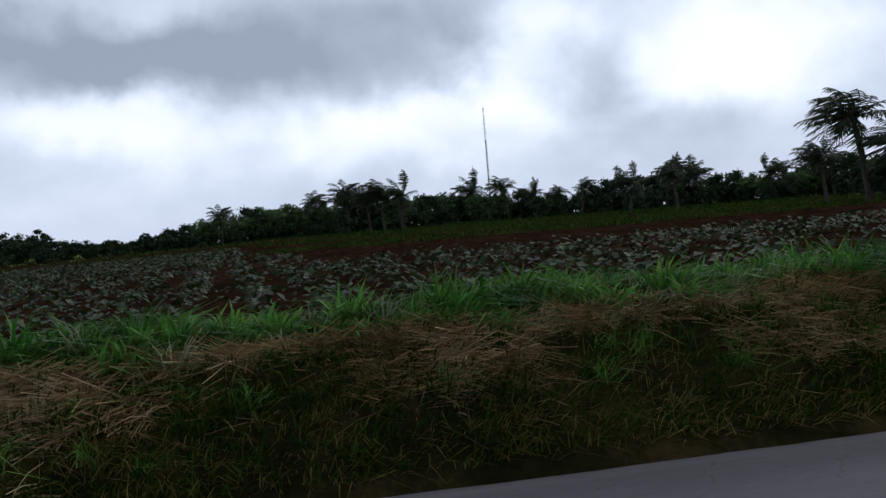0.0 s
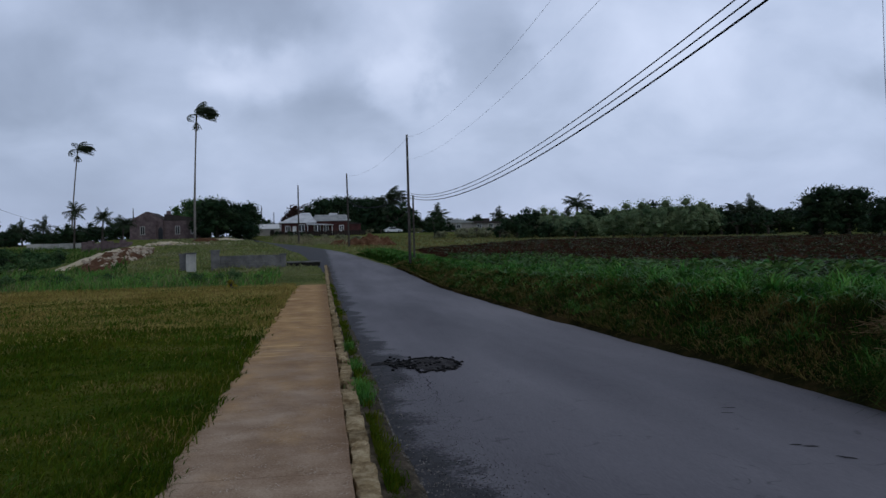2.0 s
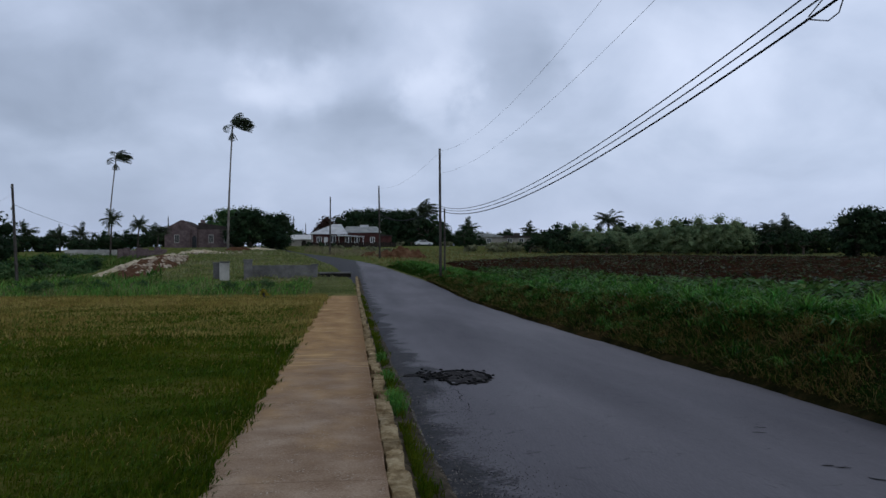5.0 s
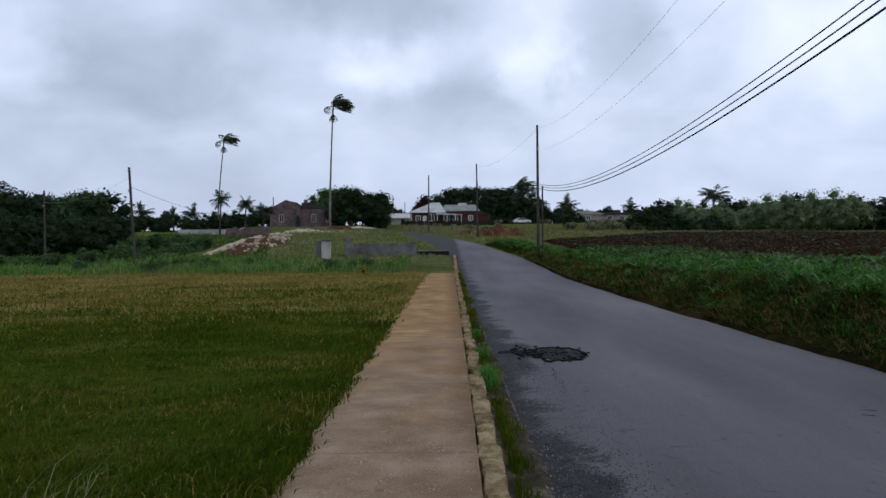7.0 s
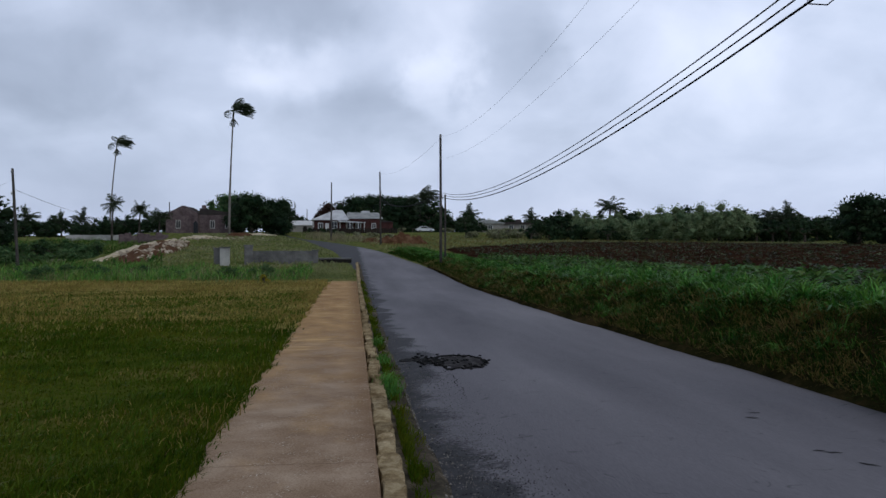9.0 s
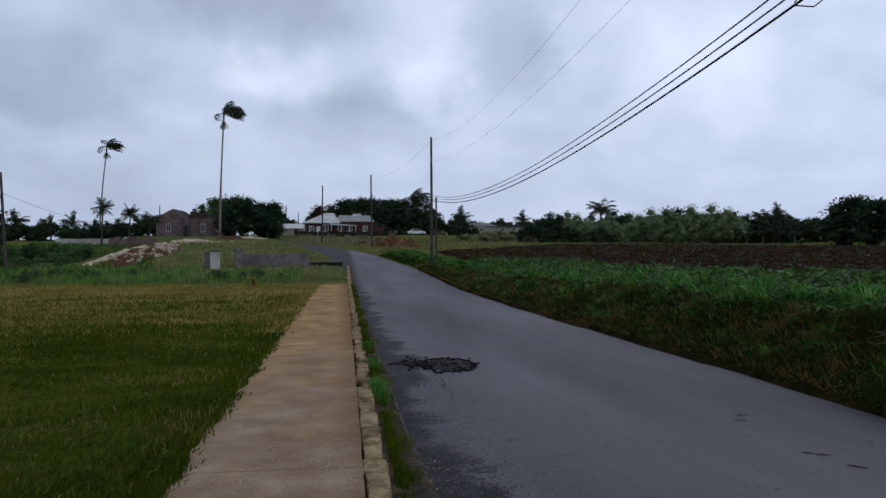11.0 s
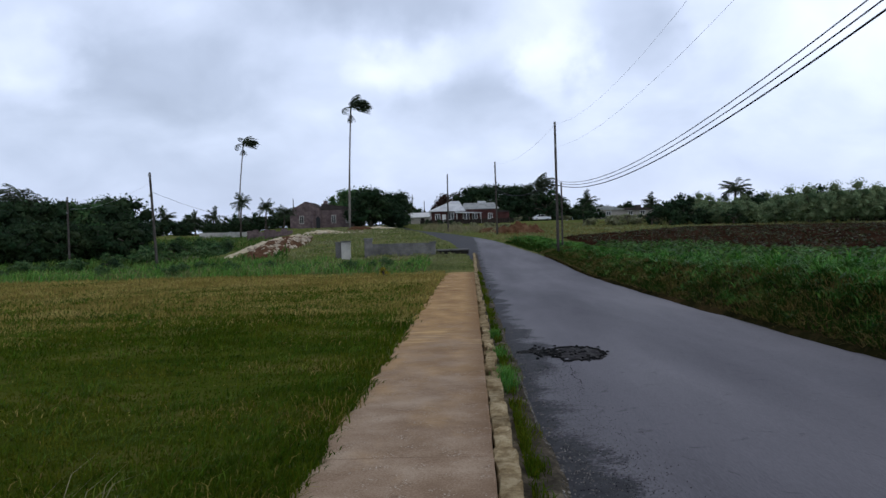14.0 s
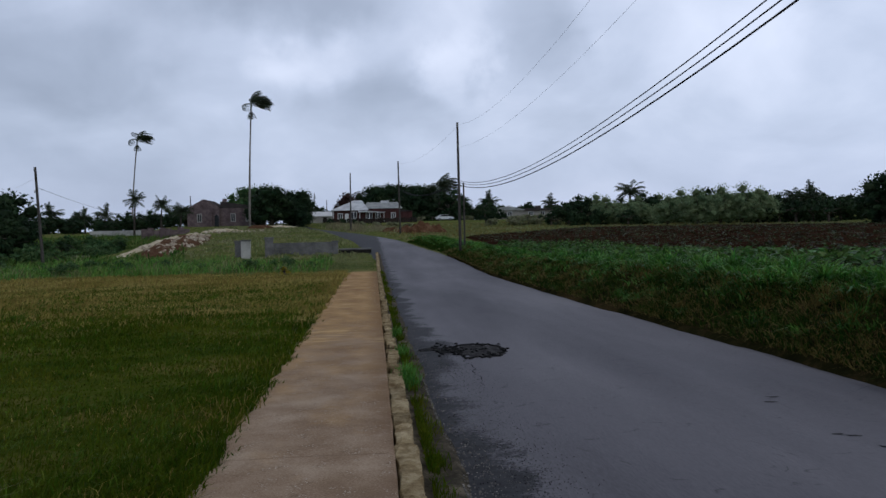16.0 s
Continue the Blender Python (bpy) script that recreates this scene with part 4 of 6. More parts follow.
p = scatter_polar(165000, 2.6, 40, -50, 2, 0.9)
p = p[(p[:, 0] < path_left(p[:, 1]) + rg.normal(0, 0.05, len(p))) & (p[:, 1] < 41)]
dist = np.hypot(p[:, 0], p[:, 1])
k = patchy(p[:, 0], p[:, 1], 0.55, 1.0)
dry = (patchy(p[:, 0] * 0.35, p[:, 1], 0.5, 2.0) + ease(12, 36, dist) * 0.85 - 0.42 * ease(13, 5, dist) - 0.76 + rg.normal(0, 0.2, len(p))) > 0
edge = np.exp(-((p[:, 0] - path_left(p[:, 1])) / 0.35) ** 2)
h = (0.04 + 0.085 * k ** 1.5 + 0.03 * edge) * rg.uniform(0.6, 1.5, len(p)) * (1 + 0.25 * ease(10, 35, dist))
w = 0.005 + 0.0011 * dist
g1 = ~dry
blades("lawn_grass", p[g1], h[g1], w[g1], 0.7, M["blade"], "short green lawn grass")
blades("lawn_dry_grass", p[dry], h[dry] * 1.15, w[dry] * 0.8, 0.7, M["lawn_dry"], "dry straw-coloured grass in the lawn")
q = scatter_polar(24000, 1.2, 14, -180, -50, 0.9)
q = q[(q[:, 0] < path_left(q[:, 1]) - 0.02)]
blades("lawn_grass", q, rg.uniform(0.03, 0.09, len(q)), 0.008 + 0.001 * np.hypot(q[:, 0], q[:, 1]), 0.7, M["blade"], "short green lawn grass")
# thicker tufts here and there
c = scatter_polar(520, 3.2, 30, -46, 0, 0.8)
c = c[c[:, 0] < path_left(c[:, 1]) - 0.15]
size = rg.uniform(0.5, 1.5, len(c))
q = np.repeat(c, 34, 0) + rg.normal(0, 0.085, (34 * len(c), 2)) * np.repeat(size, 34)[:, None]
far = np.hypot(q[:, 0], q[:, 1])
blades("lawn_tufts", q, rg.uniform(0.07, 0.17, len(q)) * np.repeat(size, 34) ** 0.6, 0.005 + 0.0008 * far, 0.75, M["tuft_blade"], "thicker green tufts in the lawn", wind=(0.6, -0.1))
# taller stalks scattered over the lawn
p = scatter_polar(5000, 3.0, 30, -48, 0, 0.8)
p = p[p[:, 0] < path_left(p[:, 1]) - 0.3]
blades("lawn_seed_stalks", p, rg.uniform(0.12, 0.28, len(p)), 0.003 + 0.0006 * np.hypot(p[:, 0], p[:, 1]), 0.4, M["blade"], "thin taller grass stalks in the lawn")

# a stand of pale seed stalks in the lawn
q = np.stack([rg.normal(-2.35, 0.16, 34), rg.normal(4.5, 0.25, 34)], 1)
blades("tall_seed_stalks", q, rg.uniform(0.25, 0.5, 34), 0.006, 0.55, M["pale_dry"], "pale tall seed stalks standing in the lawn", wind=(0.9, 0.2))

# weeds between kerb and road
n = 14000
yy = 3.2 + 40 * rg.random(n) ** 1.7
keepw = patchy(yy * 0, yy, 1.9, 0.7) + 0.18 * ease(5.6, 3.5, yy) + rg.normal(0, 0.14, n) > 0.52
p = np.stack([0.44 + 0.004 * yy + np.abs(rg.normal(0, 0.06, n)) * (0.6 + 0.8 * np.abs(np.sin(2.7 * yy))), yy], 1)[keepw]
blades("kerb_weeds", p, rg.uniform(0.03, 0.13, len(p)), 0.006 + 0.0007 * p[:, 1], 0.6, M["blade"], "green weeds growing between kerb and road", base=road_z(p[:, 1]) + 0.03)
n = 1600
yy = rg.choice([3.9, 4.6, 9.9, 10.3, 10.6, 12.5, 15.0], n) + rg.normal(0, 0.22, n)
p = np.stack([0.5 + rg.normal(0, 0.06, n), yy], 1)
blades("kerb_tuft", p, rg.uniform(0.06, 0.2, n), 0.009, 0.55, M["tall_blade"], "bright grass tufts at the kerb", base=road_z(p[:, 1]) + 0.03)

# bank on the far side of the road
def bank_points(n, d0, d1, y0, y1, power=1.0):
    t = rg.random(n) ** power
    y = np.where(rg.random(n) < 0.62, rg.uniform(y0, 18, n), 18 + (y1 - 18) * t)
    d = rg.uniform(d0, d1, n)
    return np.stack([road_x(y) + road_half(y) + d, y], 1)


p = bank_points(64000, 0.8, 3.7, -12, 85)
dd = p[:, 0] - road_x(p[:, 1]) - road_half(p[:, 1])
k = patchy(p[:, 0], p[:, 1], 1.6, 3.0)
sel = rg.random(len(p)) < np.clip(0.35 + 0.9 * k, 0, 1) * ease(1.6 - 0.9 * ease(9, 16, p[:, 1]), 2.3 - 0.7 * ease(9, 16, p[:, 1]), dd)
p, k = p[sel], k[sel]
dist = np.hypot(p[:, 0], p[:, 1])
blades("tall_bank_grass", p, (0.10 + 0.30 * k ** 1.6) * rg.uniform(0.5, 1.4, len(p)), 0.028 + 0.0008 * dist, 1.15, M["tall_blade"], "tall bright green grass along the top of the bank", wind=(0.1, -0.7))
p = bank_points(46000, 0.12, 2.0, -12, 80)
k = patchy(p[:, 0], p[:, 1], 1.6, 5.0)
p = p[rg.random(len(p)) < np.clip(2.0 * k - 0.3, 0.3, 1)]
dist = np.hypot(p[:, 0], p[:, 1])
blades("bank_grass", p, rg.uniform(0.06, 0.28, len(p)), 0.011 + 0.0007 * dist, 0.9, M["bank_blade"], "dark green grass on the slope of the bank", wind=(-0.3, -0.4))
p = bank_points(30000, 0.1, 2.0, -12, 60)
k = patchy(p[:, 0], p[:, 1], 1.1, 8.0)
p = p[rg.random(len(p)) < np.clip(2.0 * k - 0.4, 0.1, 1)]
blades("bank_dry_grass", p, rg.uniform(0.1, 0.3, len(p)), 0.006 + 0.0004 * np.hypot(p[:, 0], p[:, 1]), 1.3, M["dry_blade"], "withered grass on the slope of the bank", wind=(-0.5, -0.3))


def tussocks(name, count, d0, d1, y0, y1, h0, h1, width, mat, label, seed, per=42):
    """Separate clumps of arching blades."""
    r = np.random.default_rng(seed)
    y = y0 + (y1 - y0) * r.random(count) ** 1.5
    c = np.stack([road_x(y) + road_half(y) + r.uniform(d0, d1, count), y], 1)
    size = r.uniform(0.6, 1.35, count)
    q = np.repeat(c, per, 0) + r.normal(0, 0.055, (count * per, 2)) * np.repeat(size, per)[:, None]
    h = r.uniform(h0, h1, len(q)) * np.repeat(size, per)
    return blades(name, q, h, width + 0.0005 * np.hypot(q[:, 0], q[:, 1]), 1.5, mat, label, wind=(0.0, -0.35))


tussocks("pole_foot_grass", 34, -0.02, 0.4, 6.0, 8.8, 0.25, 0.6, 0.012, M["bank_blade"], "dark rank grass round the foot of the pole", 56)
tussocks("leafy_tussocks", 330, 1.7, 3.5, -10, 34, 0.22, 0.5, 0.034, M["tall_blade"], "broad-leaved bright green tussocks along the top of the bank", 55, 46)
tussocks("bank_tussocks", 300, 0.4, 2.7, -9, 55, 0.12, 0.36, 0.010, M["tall_blade"], "bright green grass tussocks on the bank", 51)
tussocks("dark_bank_tussocks", 420, 0.25, 2.4, -9, 55, 0.10, 0.34, 0.010, M["bank_blade"], "dark green grass tussocks on the bank", 52)
tussocks("dead_bank_tussocks", 200, 0.5, 2.2, -9, 50, 0.12, 0.36, 0.006, M["dry_blade"], "dead tan grass tussocks on the bank", 53)


tussocks("silvery_tussocks", 34, 1.5, 3.2, -4, 11, 0.22, 0.5, 0.012, M["pale_blade"], "pale silvery grass tussocks on top of the bank", 54, 30)


def straw(name, n, d0, d1, y0, y1, seed, label, long=0.55):
    r = np.random.default_rng(seed)
    cy = r.uniform(y0, y1, n)
    d = r.uniform(d0, d1, n)
    cx = road_x(cy) + road_half(cy) + d
    k = patchy(cx, cy, 2.3, 4.0) + 0.12 * np.exp(-((d - 1.6) / 0.3) ** 2)
    s = r.random(n) < np.clip(9.0 * k - 4.9 - 1.2 * ease(1.2, 0.5, d), 0.012, 1)
    cx, cy = cx[s], cy[s]
    n = len(cx)
    z = land(cx, cy) + r.uniform(0.01, 0.13, n)
    a = r.normal(math.pi / 2, 0.8, n) + 0.9 * np.sin(2.1 * cy + cx)
    el = r.normal(0.05, 0.33, n)
    ln = long * r.uniform(0.3, 1.3, n) / 2
    dx, dy, dz = np.cos(a) * ln, np.sin(a) * ln, np.sin(el) * ln
    sag = -r.uniform(0, 0.06, n)
    w = r.uniform(0.0018, 0.0045, n)
    rows = []
    for u in (-1, 0, 1):
        q = np.stack([cx + dx * u, cy + dy * u, z + dz * u + (sag if u else 0)], 1)
        sd = np.stack([-np.sin(a) * w * 0.6, np.cos(a) * w * 0.6, w], 1)
        rows += [q - sd, q + sd]
    verts = np.stack(rows, 1).reshape(-1, 3)
    i = (np.arange(n) * 6)[:, None]
    f = np.concatenate([i + np.array([[0, 1, 3, 2]]), i + np.array([[2, 3, 5, 4]])], 0)
    ob = mesh_object(name, verts.tolist(), f.tolist(), M["straw"])
    return tagged(ob, label, "straw", kind="stuff")


straw("cut_straw", 30000, 0.4, 1.95, -12, 9, 11, "cut dry straw lying over the bank", 0.4)
straw("straw_heap", 15000, 1.2, 1.9, -9, 10, 12, "long brown stalks heaped on the bank", 0.7)
# a few thick bent stalks
rnd = random.Random(77)
for k in range(14):
    y0 = rnd.uniform(-7, 9)
    x0 = float(road_x(y0) + road_half(y0)) + rnd.uniform(0.9, 1.9)
    z0 = float(land(x0, y0))
    a = rnd.uniform(0, 6.28)
    L = rnd.uniform(0.3, 0.65)
    pts = [(x0 + L * u * math.cos(a) * (0.4 + u), y0 + L * u * math.sin(a) * (0.4 + u), z0 + L * (u * 0.8 - 0.55 * u * u)) for u in (0, 0.3, 0.6, 1.0)]
    ob = tube_part("dead_stalk", pts, [0.006, 0.005, 0.004, 0.002], M["straw"], sides=5)
    tagged(ob, "bent dry brown stalk standing on the bank", "stalk", "stalks on the bank")


def crop_rows(name, x0, x1, y0, y1, pitch, step, leaves, size, seed, keep=None, mat="crop", tall=0.30, tidy=0.12):
    r = np.random.default_rng(seed)
    cs = []
    for row in np.arange(y0, y1, pitch):
        x = np.arange(x0, x1, step)
        x = x + r.normal(0, 0.16, len(x))
        c = np.stack([x, row + 0.12 * x + r.normal(0, tidy, len(x))], 1)
        cs.append(c[r.random(len(c)) < 0.86])
    c = np.concatenate(cs)
    if keep is not None:
        c = c[keep(c[:, 0], c[:, 1])]
    c = np.repeat(c, leaves, 0)
    n = len(c)
    a, rad = r.uniform(0, 2 * math.pi, n), np.abs(r.normal(0, 0.22, n))
    px, py = c[:, 0] + rad * np.cos(a), c[:, 1] + rad * np.sin(a)
    pz = land(px, py) + 0.10 + r.uniform(0.02, tall, n) * np.clip(1.25 - rad * 1.6, 0.2, 1)
    az = a + r.normal(0, 0.6, n)
    tilt = r.uniform(-0.2, 0.9, n)
    s = size * r.uniform(0.6, 1.3, n)
    d = np.stack([np.cos(az) * np.cos(tilt), np.sin(az) * np.cos(tilt), -np.sin(tilt)], 1) * s[:, None]
    w = np.stack([-np.sin(az), np.cos(az), r.normal(0, 0.25, n)], 1) * (0.42 * s)[:, None]
    q = np.stack([px, py, pz], 1)
    fold = np.array([0, 0, 1.0]) * (0.12 * s)[:, None]
    verts = np.stack([q, q + d * 0.45 + w + fold, q + d, q + d * 0.45 - w + fold], 1).reshape(-1, 3)
    i = (np.arange(n) * 4)[:, None]
    f = np.concatenate([i + np.array([[0, 1, 2]]), i + np.array([[0, 2, 3]])], 0)
    return tagged(mesh_object(name, verts.tolist(), f.tolist(), M[mat]), "rows of leafy root crops in red soil", "crop", kind="stuff")


crop_rows("crop_plants", 9.9, 24, -24, 19, 1.25, 0.7, 13, 0.17, 41)
crop_rows("crop_plants", 24, 50, -45, 27, 1.25, 0.85, 8, 0.21, 42, lambda x, y: (y > 0.05 * x) | (x < 30))
crop_rows("crop_plants", 50, 98, 0, 40, 1.25, 1.1, 6, 0.27, 44)
crop_rows("leafy_crop_plants", 9.4, 15.5, 9, 57, 1.0, 0.6, 16, 0.2, 45, None, "crop_green", 0.5)
crop_rows("young_crop_plants", 10.5, 74, 18, 122, 4.0, 0.2, 6, 0.19, 43, lambda x, y: in_field(x, y) & (y > 20), tidy=0.05)


# weeds and scrub beyond the lawn
def on_slope(x, y):
    return (np.abs(x + 18.9 + 0.06 * (y - 65)) < 3.4) & (y > 61) & (y < 116)


def wild(name, n, x0, x1, y0, y1, h0, h1, w, mat, label, seed, keep=None, lean=0.7):
    r = np.random.default_rng(seed)
    q = np.stack([r.uniform(x0, x1, n), r.uniform(y0, y1, n)], 1)
    k = patchy(q[:, 0], q[:, 1], 0.45, seed)
    ok = r.random(n) < np.clip(0.25 + 1.1 * k, 0, 1)
    if keep is not None:
        ok &= keep(q[:, 0], q[:, 1])
    q, k = q[ok], k[ok]
    return blades(name, q, (h0 + (h1 - h0) * k) * r.uniform(0.6, 1.3, len(q)), w, lean, mat, label)


wild("light_weeds", 9000, -45, -0.9, 42.5, 58, 0.2, 0.5, 0.05, M["meadow"], "light green weeds beyond the lawn", 13, lambda x, y: (y > 43.5) & ((y < 52) | (x < -9)) & (x < -2.2))
wild("tall_weeds", 20000, -45, -0.9, 42.0, 58, 0.25, 0.62, 0.05, M["weed_blade"], "tall bright green weeds beyond the lawn", 3, lambda x, y: (y > 43 + 0.5 * np.sin(x * 0.7)) & ((y < 52) | (x < -9)) & ((x < -2.2) | (y < 41)))
wild("dry_grass_edge", 24000, -45, -1.1, 33, 42.8, 0.10, 0.24, 0.03, M["lawn_dry"], "dry grass along the far edge of the lawn", 4)
wild("mound_grass", 30000, -26, 2.0, 55, 150, 0.10, 0.32, 0.08, M["meadow"], "rough grass over the mound", 6, lambda x, y: (x / y > -0.27) & (x < road_x(y) - road_half(y) - 0.5) & ~on_slope(x, y))
wild("hollow_weeds", 30000, -75, -12, 52, 148, 0.3, 0.9, 0.12, M["hollow_blade"], "rank weeds in the hollow", 7, lambda x, y: (x / y < -0.22) & ~on_slope(x, y))
wild("verge_grass", 26000, 2.0, 70, 60, 165, 0.10, 0.34, 0.09, M["meadow"], "rough grass beside the far road", 8, lambda x, y: ((x > road_x(y) + road_half(y) + 0.4)) & ~in_field(x, y))
wild("field_end_grass", 14000, 20, 100, 40, 125, 0.15, 0.4, 0.1, M["meadow"], "pale rough grass between field and trees", 18, lambda x, y: (np.hypot(x, y) > 116) & (np.hypot(x, y) < 130) & (y > 0.95 * x))
wild("verge_dry_grass", 12000, 2.0, 60, 75, 165, 0.12, 0.4, 0.07, M["dry_blade"], "dry grass beside the far road", 9, lambda x, y: ((x > road_x(y) + road_half(y) + 0.4)) & ~in_field(x, y))
wild("tall_dry_grass", 9000, -8, 14, 116, 168, 0.4, 1.1, 0.07, M["pale_dry"], "tall pale dry grass on the far roadside", 15, lambda x, y: (x > road_x(y) + road_half(y) + 0.5) & (x < road_x(y) + road_half(y) + 9))
wild("tall_green_grass", 7000, -10, 14, 112, 172, 0.3, 0.9, 0.07, M["meadow"], "tall rough grass on the far roadside", 16, lambda x, y: (x > road_x(y) + road_half(y) + 0.4) & (x < road_x(y) + road_half(y) + 9))
wild("field_edge_weeds", 16000, 60, 150, -70, 118, 0.2, 0.6, 0.14, M["bank_blade"], "green weeds at the far edge of the field", 10, lambda x, y: x > 96 - 0.15 * y)
wild("far_green_crop", 30000, 56, 134, -75, 12, 0.15, 0.42, 0.16, M["bank_blade"], "low dark green crop before the far wood", 19, lambda x, y: y < 0.04 * x + 6 * np.sin(0.2 * x))
wild("path_end_grass", 9000, -3.4, 0.3, 41.6, 62, 0.04, 0.1, 0.03, M["meadow"], "short grass past the end of the footpath", 12)


# ---- trees ----
def unit_ball(level):
    bm = bmesh.new()
    bmesh.ops.create_icosphere(bm, subdivisions=level, radius=1.0)
    v = np.array([tuple(q.co) for q in bm.verts])
    f = np.array([[q.index for q in p.verts] for p in bm.faces])
    bm.free()
    return v, f


def crown_mesh(name, seed, rx, rz, zc, n, leaf, clumps, mat, level=2):
    """Uneven clumps: a rough dense heart of twigs and foliage in each, and loose leaves all over it."""
    r = np.random.default_rng(seed)
    u = r.normal(size=(clumps, 3))
    u /= np.linalg.norm(u, axis=1)[:, None]
    u *= r.uniform(0.3, 1.04, (clumps, 1)) ** 0.7
    cen = u * np.array([rx, rx, rz]) * 0.78
    cr = r.uniform(0.18, 0.42, clumps) * min(rx, rz * 1.3)
    which = r.choice(clumps, n, p=cr ** 2 / (cr ** 2).sum())
    v = r.normal(size=(n, 3))
    v /= np.linalg.norm(v, axis=1)[:, None]
    rad = cr[which] * (0.32 + 0.72 * r.beta(2.2, 1.8, n))
    p = cen[which] + v * rad[:, None] * np.array([1.15, 1.15, 0.8])
    p[:, 2] = np.maximum(p[:, 2], -rz * 0.98) + zc
    d1 = r.normal(size=(n, 3))
    d1 /= np.linalg.norm(d1, axis=1)[:, None]
    d2 = np.cross(d1, v + 0.3 * r.normal(size=(n, 3)))
    d2 /= np.linalg.norm(d2, axis=1)[:, None] + 1e-6
    s = (leaf * r.uniform(0.6, 1.4, n))[:, None]
    verts = np.stack([p - d1 * s, p + d2 * s * 0.5, p + d1 * s, p - d2 * s * 0.5], 1).reshape(-1, 3)
    faces = (np.arange(n)[:, None] * 4 + np.array([[0, 1, 2, 3]])).tolist()
    bv, bf = unit_ball(level)
    heart = cen[:, None] + bv[None] * (cr[:, None, None] * 0.5) * r.uniform(0.6, 1.25, (clumps, len(bv), 1)) * np.array([1.15, 1.15, 0.8])
    heart[:, :, 2] = np.maximum(heart[:, :, 2], -rz * 0.98) + zc
    o = len(verts)
    verts = np.concatenate([verts, heart.reshape(-1, 3)])
    faces += (bf[None] + (np.arange(clumps) * len(bv) + o)[:, None, None]).reshape(-1, 3).tolist()
    me = bpy.data.meshes.new(name)
    me.from_pydata(verts.tolist(), [], faces)
    me.materials.append(mat)
    return me


def make_tree(name, seed, height, rx, mat, label, n=3000, leaf=0.3, clumps=34, low=0.25, category="tree", level=1):
    """Trunk with limbs, and a crown of small leaves in uneven clumps."""
    t = thing(name, 0, 0, 0, label, category)
    rk = random.Random(seed)
    zc, rz = height * (1 + low) / 2, height * (1 - low) / 2
    verts, faces = [], []

    def add(pts, radii):
        v, f = tube(pts, radii, 5)
        o = len(verts)
        verts.extend(v)
        faces.extend([tuple(i + o for i in q) for q in f])
    bend = rk.uniform(-0.25, 0.25)
    tr = 0.035 * height + 0.05
    top = (bend, 0.1, zc)
    add([(0, 0, -0.4), (0.05, 0, height * 0.15), (bend * 0.6, 0.05, height * 0.38), top], [tr * 1.25, tr, tr * 0.8, tr * 0.45])
    for k in range(5):
        a = k * 1.26 + rk.uniform(-0.3, 0.3)
        z0 = height * rk.uniform(0.22, 0.42)
        e = (rx * 0.7 * math.cos(a), rx * 0.7 * math.sin(a), zc + rz * rk.uniform(-0.3, 0.5))
        add([(bend * 0.5, 0.03, z0), (e[0] * 0.45, e[1] * 0.45, (z0 + e[2]) / 2 + 0.2), e], [tr * 0.5, tr * 0.35, tr * 0.12])
    mesh_object("trunk", verts, faces, M["bark"], t, smooth=True)
    c = new("crown", crown_mesh("crown", seed, rx, rz, zc, n, leaf, clumps, mat, level))
    c.parent = t
    return t


def frond_geo(rk, length, width, az, el, droop, wind, leaflets, verts, faces, base):
    """A palm frond: a drooping midrib with leaflets on both sides, bent by the wind."""
    pts = []
    p, d = Vector(base), Vector((math.cos(az) * math.cos(el), math.sin(az) * math.cos(el), math.sin(el)))
    n = leaflets
    for k in range(n + 1):
        pts.append(p.copy())
        d = (d + Vector((0, 0, -droop / n)) + Vector(wind) / n).normalized()
        p = p + d * (length / n)
    for k in range(1, n + 1):
        u = k / n
        ax = (pts[k] - pts[k - 1]).normalized()
        sd = ax.cross(Vector((0, 0, 1)))
        if sd.length < 0.05:
            sd = Vector((1, 0, 0))
        sd.normalize()
        L = width * (0.35 + 1.2 * u * (1 - u) * 2) * rk.uniform(0.8, 1.15)
        for s in (1, -1):
            tip = pts[k] + sd * s * L + ax * L * 0.55 - Vector((0, 0, L * rk.uniform(0.25, 0.7))) + Vector(wind) * L * 0.4
            w = ax * (length / n) * 0.62
            o = len(verts)
            mid = pts[k] * 0.5 + tip * 0.5 + Vector((0, 0, L * 0.08))
            verts.extend([pts[k] - w * 0.5, pts[k] + w * 0.5, mid + w * 0.4, tip, mid - w * 0.4])
            faces.append((o, o + 1, o + 2, o + 3, o + 4))
    v, f = tube(pts[::2] if len(pts[::2]) > 2 else pts, 0.02 + 0.004 * length, 4)
    o = len(verts)
    verts.extend(v)
    faces.extend([tuple(i + o for i in q) for q in f])


